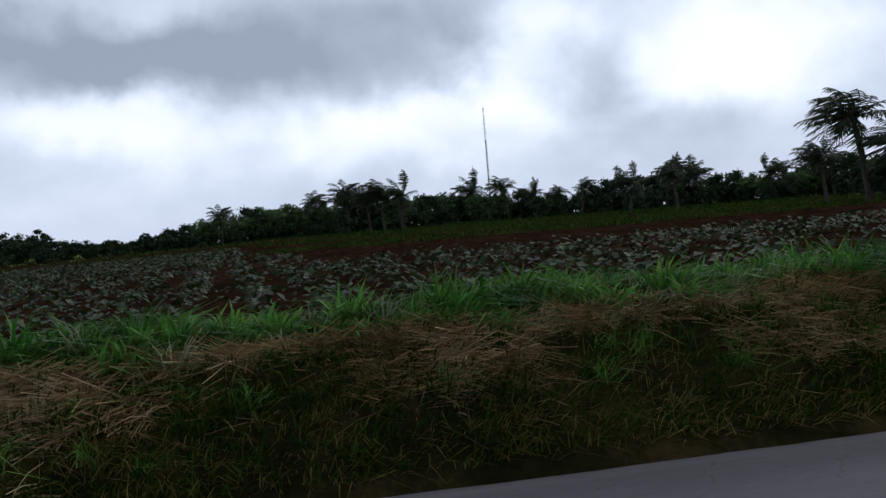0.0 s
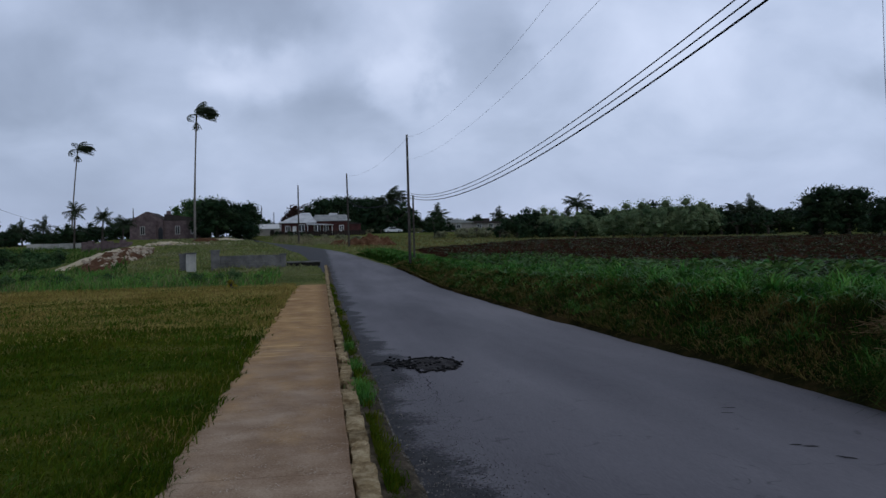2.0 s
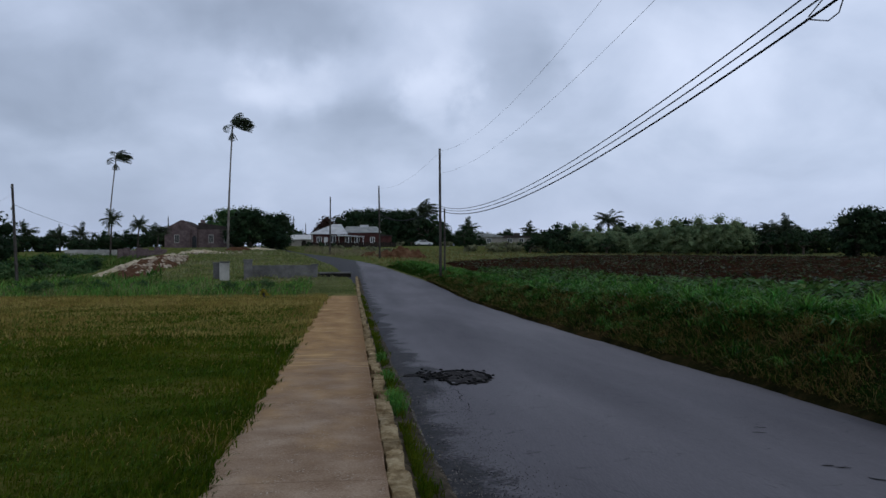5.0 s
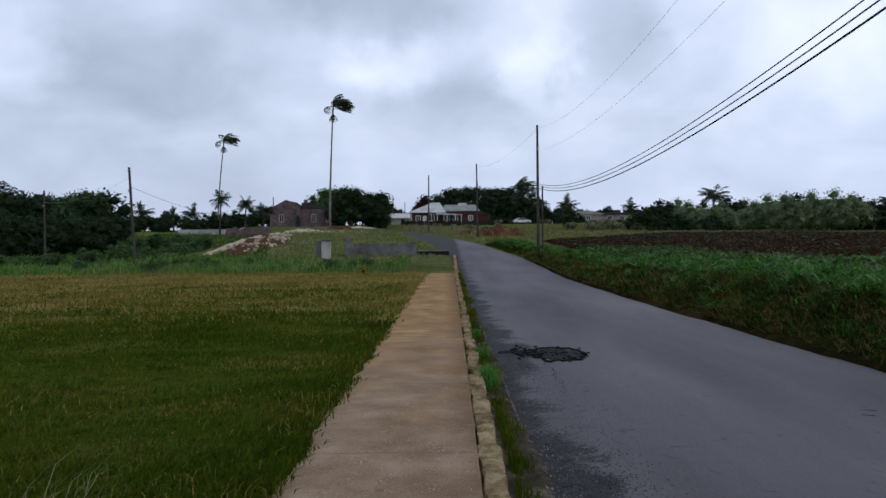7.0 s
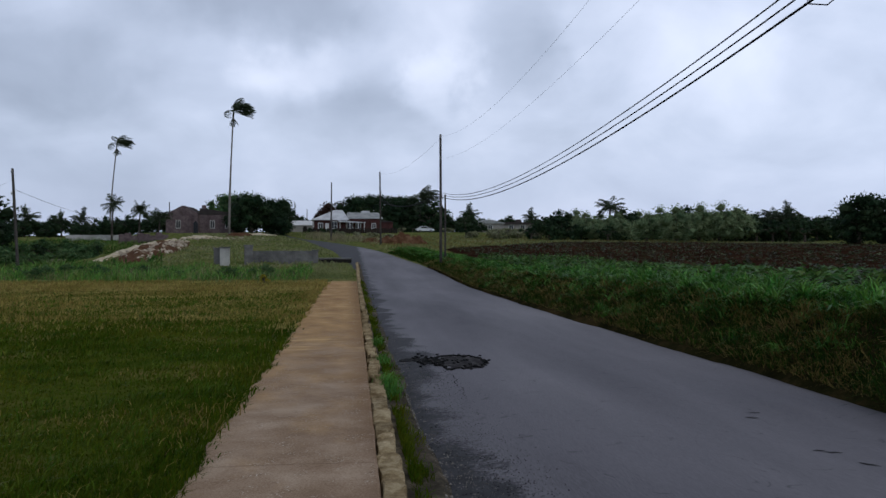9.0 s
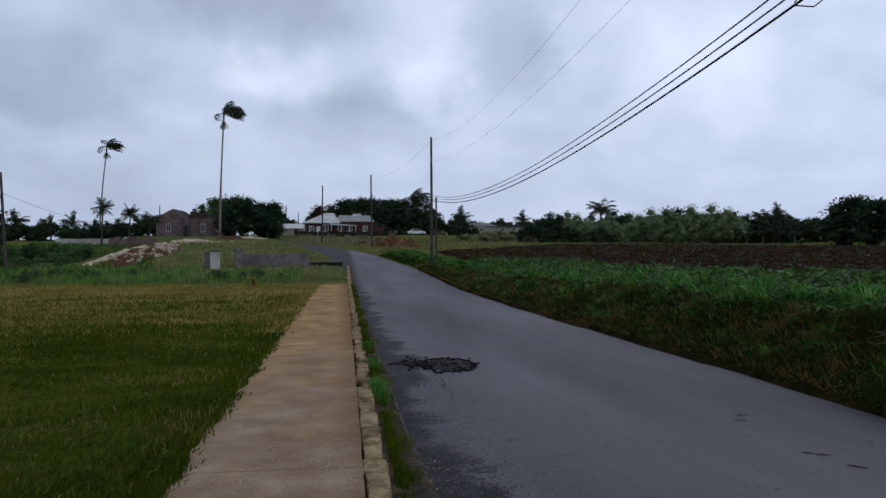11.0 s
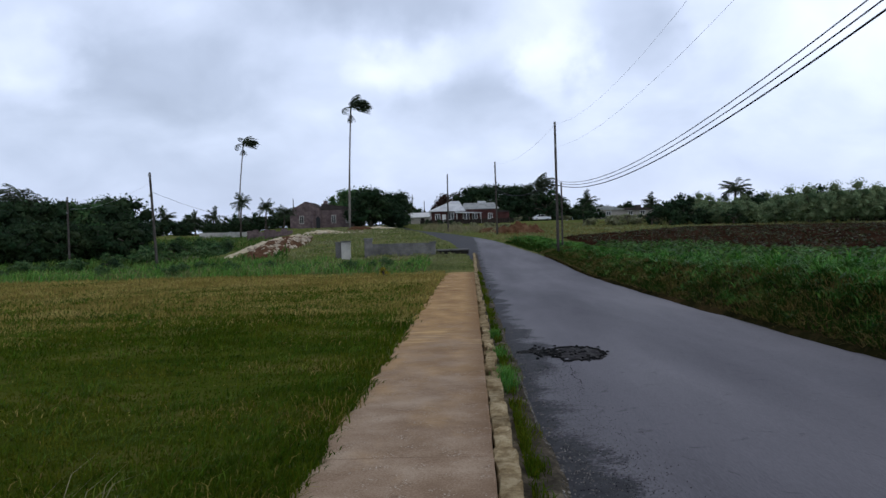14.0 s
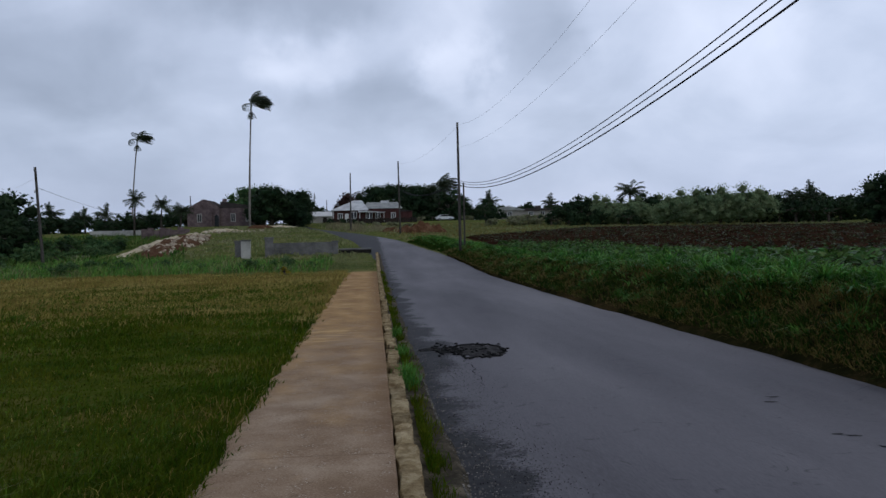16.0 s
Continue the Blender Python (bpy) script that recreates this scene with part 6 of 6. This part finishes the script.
span("power_line", (-22.1, 57, 5.6), (-42.4, 86.1, 5.1), 0.6, 0.006, M["wire"], "thin line between the wooden poles")
span("power_line", (-22.1, 57, 5.0), (-38, 180, 7.5), 2.3, 0.012, M["cable"], "thin dark line across the hollow")
loop = [(A[0] - 0.01, 10.25, 4.78), (A[0] - 0.01, 10.0, 4.70), (A[0] - 0.01, 9.75, 4.62), (A[0] - 0.01, 9.52, 4.66), (A[0] - 0.01, 9.42, 4.82), (A[0] - 0.01, 9.48, 4.98), (A[0] - 0.01, 9.62, 5.02), (A[0] - 0.01, 9.9, 4.92), (A[0] - 0.01, 10.2, 4.80)]
tagged(tube_part("cable_loop", loop, 0.009, M["cable"], None, 6), "slack loop of black cable tied to the line", "cable", "overhead lines")


# ---- concrete remains beyond the lawn ----
def gate_pillar(x, y, z0, z1, w, label, turn=0.0, light=False):
    t = thing("pillar", x, y, z0, label, "pillar", turn=turn)
    h = z1 - z0
    part("shaft", boxed(-w / 2, w / 2, -w / 2, w / 2, -0.3, h - 0.1, bevel=0.02), M["block_light" if light else "block"], t)
    part("cap", boxed(-w / 2 - 0.05, w / 2 + 0.05, -w / 2 - 0.05, w / 2 + 0.05, h - 0.1, h, bevel=0.025), M["block"], t)
    return t


gate_pillar(-8.82, 60, -0.5, 1.1, 0.66, "square pale concrete pillar standing in weeds", 4, True)
# added darker box: the shaded left face of the pale pillar
gate_pillar(-9.42, 60.5, -0.5, 1.04, 0.52, "darker concrete box standing in for the pale pillar's shaded left face", 10)
gate_pillar(-7.4, 62, -0.5, 1.24, 0.62, "grey block gate pillar with a flat cap", 8)
gate_pillar(-2.5, 62.2, -0.4, 0.86, 0.42, "low concrete end pillar with a flat cap", 5)
wall = tagged(new("garden_wall"), "low grey concrete block wall in weeds", "wall")
wall.matrix_basis = pose(-7.1, 62.1, -0.5)
rnd = random.Random(3)
for row in range(6):
    x = 0.0 if row % 2 else -0.2
    while x < 4.4:
        x1 = min(4.4, x + 0.4)
        if x1 - max(0, x) > 0.05:
            part("block", boxed(max(0, x) + 0.004, x1 - 0.004, -0.09 + rnd.uniform(-0.004, 0.004), 0.09, 0.2 * row + 0.004, 0.2 * row + 0.196, bevel=0.006), M["block"], wall)
        x = x1
part("coping", boxed(0, 4.4, -0.11, 0.11, 1.2, 1.28, bevel=0.015), M["block"], wall)
culvert = tagged(new("culvert"), "low concrete culvert slab over a dark drain", "culvert")
culvert.matrix_basis = pose(-2.2, 62.6, -0.3, 0, 0, 8)
part("slab", boxed(0, 2.5, -0.4, 0.9, 0.42, 0.52, bevel=0.02), M["block"], culvert)
# the shade under the slab is put into this box's dark colour
part("side_wall", boxed(0.05, 2.4, -0.3, 0.8, -0.3, 0.415), M["dark_gap"], culvert)

# ---- rubble slope ----
def heap(name, x, y, rx, ry, h, seed, mat, label, turn=0.0, n=26):
    rk = random.Random(seed)
    verts, faces = [], []
    for i in range(n + 1):
        for j in range(n + 1):
            u, v = 2 * i / n - 1, 2 * j / n - 1
            a = radians(turn)
            px, py = x + rx * u * math.cos(a) - ry * v * math.sin(a), y + rx * u * math.sin(a) + ry * v * math.cos(a)
            r = min(1.0, math.hypot(u, v))
            b = h * (1 - r * r) ** 1.2 * (0.75 + 0.75 * noise.noise((px * 0.8, py * 0.8, seed)) + 0.4 * noise.noise((px * 2.1, py * 2.1, seed + 3))) + 0.2 * h * noise.noise((px * 3, py * 3, seed)) - (0.25 if r > 0.97 else 0)
            verts.append((px, py, float(land(px, py, False)) + b + 0.02))
    for i in range(n):
        for j in range(n):
            a = i * (n + 1) + j
            faces.append((a, a + n + 1, a + n + 2, a + 1))
    return tagged(mesh_object(name, verts, faces, mat, smooth=True), label, "mound")


heap("earth_mound", 7.0, 107, 3.5, 2.2, 1.7, 4, M["red_earth"], "heap of loose red-brown earth by the road")
heap("earth_mound", 3.2, 114, 1.6, 2.0, 0.7, 5, M["red_earth"], "heap of red-brown earth overgrown with dry grass")
heap("earth_slope", -17.9, 80, 2.1, 18, 0.75, 6, M["red_earth"], "bare red earth slope strewn with pale stones", 4)
heap("pale_track", -20.5, 86, 0.75, 23, 0.42, 7, M["stone_stuff"], "strip of pale crushed stone up the slope", 3.5)
heap("rubble_heap", -20.0, 114, 3.8, 1.6, 0.5, 8, M["stone_stuff"], "heap of pale broken stone on the mound")
heap("rubble_heap", -14.0, 132, 3.2, 1.5, 0.5, 9, M["stone_stuff"], "low bank of pale rubble near the palm")
heap("earth_mound", -16.5, 128, 2.5, 2.0, 0.7, 10, M["red_earth"], "small heap of red earth near the palm")
ROCKS = []
for k in range(5):
    rk = random.Random(60 + k)
    bm = bmesh.new()
    bmesh.ops.create_icosphere(bm, subdivisions=1, radius=0.5)
    for v in bm.verts:
        v.co = Vector((v.co.x * 1.2, v.co.y, v.co.z * 0.7)) * rk.uniform(0.7, 1.25)
    me = bpy.data.meshes.new("boulder")
    bm.to_mesh(me)
    bm.free()
    me.materials.append(M["stone"])
    ROCKS.append(me)
rnd = random.Random(14)
for k in range(400):
    u = rnd.random()
    y = 66 + 26 * u + rnd.uniform(-1, 1)
    x = -16.45 - 0.06 * (y - 66) + rnd.gauss(0, 0.5)
    s = rnd.uniform(0.16, 0.55) * (1.15 - 0.4 * u)
    if k > 280:
        x, y = -18.8 + rnd.gauss(0, 2.4), 112 + rnd.gauss(0, 2.6)
    if k > 372:
        y = rnd.uniform(68, 108)
        x, s = -20.75 - 0.0612 * (y - 86) + rnd.gauss(0, 0.45), rnd.uniform(0.15, 0.4)
    ob = tagged(new("boulder", ROCKS[k % 5]), "pale broken coral stone on red earth", "boulder", "stones on the slope")
    bump = 0.5 * max(0.0, 1 - ((x + 17.9) / 2.1) ** 2 - ((y - 80) / 18) ** 2)
    ob.matrix_basis = Matrix.LocRotScale((x, y, float(land(x, y, False)) + bump + 0.1 * s), Euler((rnd.uniform(0, 1), rnd.uniform(0, 1), rnd.uniform(0, 6))), (s, s, s))


# ---- buildings ----
def window(parent, x, y, z, w, h, name="window", frame_mat="white_paint", cross=True):
    """A window in a wall that faces -y."""
    t = new(name)
    t.parent = parent
    t.matrix_basis = Matrix.Translation((x, y, z))
    bm = bmesh.new()
    f = 0.12
    box(bm, -w / 2, w / 2, -0.06, 0.02, 0, f)
    box(bm, -w / 2, w / 2, -0.06, 0.02, h - f, h)
    box(bm, -w / 2, -w / 2 + f, -0.06, 0.02, f, h - f)
    box(bm, w / 2 - f, w / 2, -0.06, 0.02, f, h - f)
    if cross:
        box(bm, -0.05, 0.05, -0.05, 0.02, f, h - f)
    part("frame", bm, M[frame_mat], t, "white painted frame")
    part("pane", boxed(-w / 2 + f, w / 2 - f, -0.015, -0.004, f, h - f), M["glass"], t)
    return t


def hip_roof(bm, x0, x1, y0, y1, z0, h, over=0.35, ridge=0.35, shift=0.0):
    x0, x1, y0, y1 = x0 - over, x1 + over, y0 - over, y1 + over
    cx, cy = (x0 + x1) / 2, (y0 + y1) / 2
    rx = (x1 - x0) * ridge / 2
    v = [bm.verts.new(p) for p in ((x0, y0, z0), (x1, y0, z0), (x1, y1, z0), (x0, y1, z0), (x0, y0, z0 + 0.12), (x1, y0, z0 + 0.12), (x1, y1, z0 + 0.12), (x0, y1, z0 + 0.12), (cx + shift - rx, cy, z0 + h), (cx + shift + rx, cy, z0 + h))]
    for f in ((3, 2, 1, 0), (0, 1, 5, 4), (1, 2, 6, 5), (2, 3, 7, 6), (3, 0, 4, 7), (4, 5, 9, 8), (5, 6, 9), (6, 7, 8, 9), (7, 4, 8)):
        bm.faces.new([v[i] for i in f])
    return bm


red_house = thing("house", 0, 178, 3.2, "single-storey dark red house with white windows and pale roofs", "house", turn=4)
part("wall", boxed(-7.5, -0.4, 0, 7, -0.6, 2.55), M["red_wall"], red_house)
part("wall", boxed(-0.38, 7.2, 1.2, 8.5, -0.6, 2.9), M["red_wall"], red_house)
part("roof", hip_roof(bmesh.new(), -7.5, -0.4, 0, 7, 2.555, 2.3, 0.5, 0.22, 2.0), M["white_roof"], red_house, "pale metal hip roof")
part("roof", hip_roof(bmesh.new(), -0.1, 7.2, 1.2, 8.5, 2.905, 1.5, 0.35, 0.86), M["grey_roof"], red_house, "grey metal roof")
part("lean_to", boxed(7.205, 9.9, 2.0, 7.0, -0.6, 2.2, bevel=0.03), M["red_wall"], red_house)
part("lean_to_roof", prism(bmesh.new(), [(7.21, 2.205), (10.1, 2.205), (10.1, 2.3), (7.21, 2.7)], 1.7, 7.2), M["old_roof"], red_house, "low dark roof")
part("ridge_vent", boxed(3.2, 5.0, 4.2, 5.4, 4.2, 4.75, bevel=0.05), M["white_roof"], red_house)
bm = bmesh.new()
prism(bm, [(-2.2, 2.15), (3.6, 2.0), (3.6, 2.1), (-2.2, 2.5)], -1.6, 1.18)
part("porch_roof", bm, M["white_roof"], red_house, "pale lean-to porch roof")
for x in (-1.9, 0.2, 2.0, 3.3):
    part("post", boxed(x - 0.06, x + 0.06, -1.5, -1.38, -0.6, 2.03), M["white_paint"], red_house)
for x, y, w, h in ((-6.0, 0, 1.1, 1.3), (-3.1, 0, 1.35, 1.6), (0.4, 1.2, 1.3, 1.5), (2.2, 1.2, 1.2, 1.4), (5.6, 1.2, 1.0, 1.3)):
    window(red_house, x, y - 0.005, 0.7, w, h)
part("door", boxed(-5.0, -4.2, -0.05, -0.005, -0.1, 1.9), M["white_paint"], red_house)
part("corner_board", boxed(-7.56, -7.4, -0.05, -0.006, -0.4, 2.55), M["white_paint"], red_house)
part("corner_board", boxed(-0.52, -0.39, -0.05, -0.006, -0.4, 2.55), M["white_paint"], red_house)
fence = tagged(new("fence"), "low dark hedge-like fence before the red house", "fence")
fence.matrix_basis = pose(-9.5, 172.5, 3.0, 0, 0, 5)
for k in range(40):
    part("picket", boxed(0.5 * k, 0.5 * k + 0.42, -0.02, 0.02, -0.6, 0.95 + 0.08 * math.sin(k * 1.9)), M["dark_gap"], fence)

ruin = thing("stone_building", -29.4, 169, 2.7, "old brown stone building with a gable and pale window frames", "building")
part("wall", boxed(-7.0, -0.6, 0, 10, -0.6, 4.0), M["brick_wall"], ruin)
part("wall", boxed(-0.58, 7.0, 0.6, 10, -0.6, 3.9), M["brick_wall"], ruin)
part("gable", prism(bmesh.new(), [(-7.0, 4.004), (-0.6, 4.004), (-3.3, 5.7), (-3.9, 5.7)], 0, 0.4), M["brick_wall"], ruin)
part("roof", prism(bmesh.new(), [(-7.3, 3.95), (-0.3, 3.95), (-3.4, 5.65), (-3.8, 5.65)], 0.42, 10.2), M["old_roof"], ruin)
part("roof", prism(bmesh.new(), [(-0.5, 3.92), (7.3, 3.92), (7.2, 4.1), (-0.5, 5.25)], 0.5, 10.2), M["old_roof"], ruin, "low grey roof")
part("chimney", boxed(-0.4, 0.4, 2.5, 3.3, 3.9, 5.9, bevel=0.04), M["brick_wall"], ruin)
for x, y in ((-4.6, -0.005), (2.0, 0.595), (5.0, 0.595)):
    window(ruin, x, y, 1.1, 0.95, 1.7, frame_mat="block_light")
part("doorway", prism(bmesh.new(), [(-1.6, 0.0), (-0.75, 0.0), (-0.75, 2.2), (-1.17, 2.7), (-1.6, 2.2)], -0.03, -0.004), M["glass"], ruin, "dark pointed doorway")
part("buttress", boxed(-2.5, -2.0, -0.5, -0.004, -0.6, 3.2, bevel=0.05), M["brick_wall"], ruin)

yard_wall = tagged(new("yard_wall"), "dark weathered stone wall in the hollow", "wall")
yard_wall.matrix_basis = pose(-38.2, 142, 0.9)
for k in range(8):
    part("stone_course", boxed(k * 1.0, k * 1.0 + 0.97, -0.25, 0.25, -0.8, 1.6 + 0.25 * math.sin(k * 2.3), bevel=0.05), M["brick_wall"], yard_wall)
white_wall = tagged(new("white_wall"), "long grey-green weathered boundary wall behind the weeds", "wall")
white_wall.matrix_basis = pose(-50, 152, 0.65, 0, 0, 2)
for k in range(4):
    part("panel", boxed(k * 2.7, k * 2.7 + 2.66, -0.12, 0.12, -1.0, 1.75, bevel=0.03), M["block_light"], white_wall)

shed = thing("shed", -11.6, 202, 3.3, "low shed with a bright white metal roof", "shed")
part("wall", boxed(-2.8, 2.8, 0, 5, -0.5, 1.7), M["cream_wall"], shed)
part("roof", hip_roof(bmesh.new(), -2.8, 2.8, 0, 5, 1.705, 1.25, 0.4, 0.9), M["white_paint"], shed, "bright white metal roof")
part("door", boxed(0.6, 1.5, -0.06, -0.005, -0.2, 1.5), M["dark_gap"], shed)

bungalow = thing("bungalow", 38.5, 198, 3.6, "pale bungalow with a long low grey roof", "house")
part("wall", boxed(-8, -0.5, 0, 7, -0.6, 1.9), M["cream_wall"], bungalow)
part("wall", boxed(-0.48, 8, 0.8, 7, -0.6, 1.7), M["cream_wall"], bungalow)
part("roof", prism(bmesh.new(), [(-8.6, 1.905), (-0.2, 1.905), (-0.2, 2.05), (-4.4, 2.9), (-8.6, 2.05)], -0.5, 7.5), M["grey_roof"], bungalow)
part("roof", prism(bmesh.new(), [(-0.18, 1.705), (8.6, 1.705), (8.6, 1.85), (4, 2.3), (-0.18, 2.3)], 0.3, 7.5), M["old_roof"], bungalow, "low dark roof")
part("water_tank", boxed(3.2, 4.6, 3, 4.2, 2.25, 3.0, bevel=0.1), M["old_roof"], bungalow)
for x, y in ((-6.4, -0.005), (-3.9, -0.005), (1.5, 0.795), (4.4, 0.795)):
    window(bungalow, x, y, 0.5, 1.2, 1.1)
far_shed = thing("shed", 149.5, 56.5, 1.2, "small far shed with a pale sloping roof", "shed", turn=70)
part("wall", boxed(-2.4, 2.4, -1.5, 1.5, -0.5, 0.8), M["cream_wall"], far_shed)
part("roof", prism(bmesh.new(), [(-2.7, 0.805), (2.7, 0.805), (2.7, 1.0), (-2.7, 1.3)], -1.8, 1.8), M["white_roof"], far_shed)


# ---- parked car ----
car = thing("car", 17.7, 190, float(land(17.7, 190, False)), "white saloon car parked on the grass", "car", turn=8)
prof = [(-2.1, 0.35), (2.1, 0.35), (2.12, 0.72), (1.95, 0.86), (1.0, 0.95), (0.45, 1.4), (-0.85, 1.42), (-1.5, 0.98), (-2.08, 0.9)]
bm = prism(bmesh.new(), prof, -0.82, 0.82)
bmesh.ops.bevel(bm, geom=bm.edges[:], offset=0.05, segments=2, affect="EDGES")
part("body", bm, M["car_paint"], car, smooth=False)
for s in (-1, 1):
    part("side_window", prism(bmesh.new(), [(0.85, 0.98), (0.4, 1.33), (-0.8, 1.35), (-1.3, 1.0)], s * 0.826, s * 0.834), M["glass"], car)
    for x in (-1.3, 1.3):
        wheel = new("wheel")
        wheel.parent = car
        wheel.matrix_basis = Matrix.Translation((x, s * 0.76, 0.31))
        tube_part("tyre", [(0, -0.1, 0), (0, 0.1, 0)], 0.31, M["rubber"], wheel, 16)
        tube_part("rim", [(0, -0.115, 0), (0, 0.115, 0)], 0.18, M["metal"], wheel, 12)
part("bumper", boxed(2.08, 2.2, -0.8, 0.8, 0.38, 0.58, bevel=0.03), M["rubber"], car)
part("bumper", boxed(-2.2, -2.06, -0.8, 0.8, 0.38, 0.58, bevel=0.03), M["rubber"], car)
for s in (-0.6, 0.6):
    part("headlight", boxed(2.07, 2.15, s - 0.16, s + 0.16, 0.62, 0.76, bevel=0.02), M["metal"], car)
part("windscreen", prism(bmesh.new(), [(1.0, 0.99), (1.03, 1.0), (0.53, 1.38), (0.5, 1.36)], -0.68, 0.68), M["glass"], car)


# ---- far masts ----
def mast(x, y, z, top, w, label, lean=0.0):
    t = thing("radio_mast", x, y, z, label, "radio mast", "far masts")
    h = top - z
    for k in range(3):
        a = 2.1 * k
        tube_part("leg", [(w * math.cos(a), w * math.sin(a), -1), (w * math.cos(a) * 0.8 + lean, w * math.sin(a) * 0.8, h)], 0.06 * w + 0.06, M["block"], t, 5)
    for k in range(14):
        z0 = h * (k + 0.5) / 14
        tube_part("brace", [(w, 0, z0), (w * math.cos(2.1), w * math.sin(2.1), z0 + h / 16), (w * math.cos(4.2), w * math.sin(4.2), z0)], 0.05, M["block"], t, 4)
    return t


mast(488, -94, 2, 70, 0.5, "tall thin lattice radio mast on the skyline")
mast(508, -98, 2, 52, 0.45, "thin lattice radio mast on the skyline")
mast(530, -92, 2, 38, 0.4, "far thin lattice radio mast on the skyline")
mast(356.7, 180.4, 2, 16.2, 1.2, "short far lattice mast over the trees")
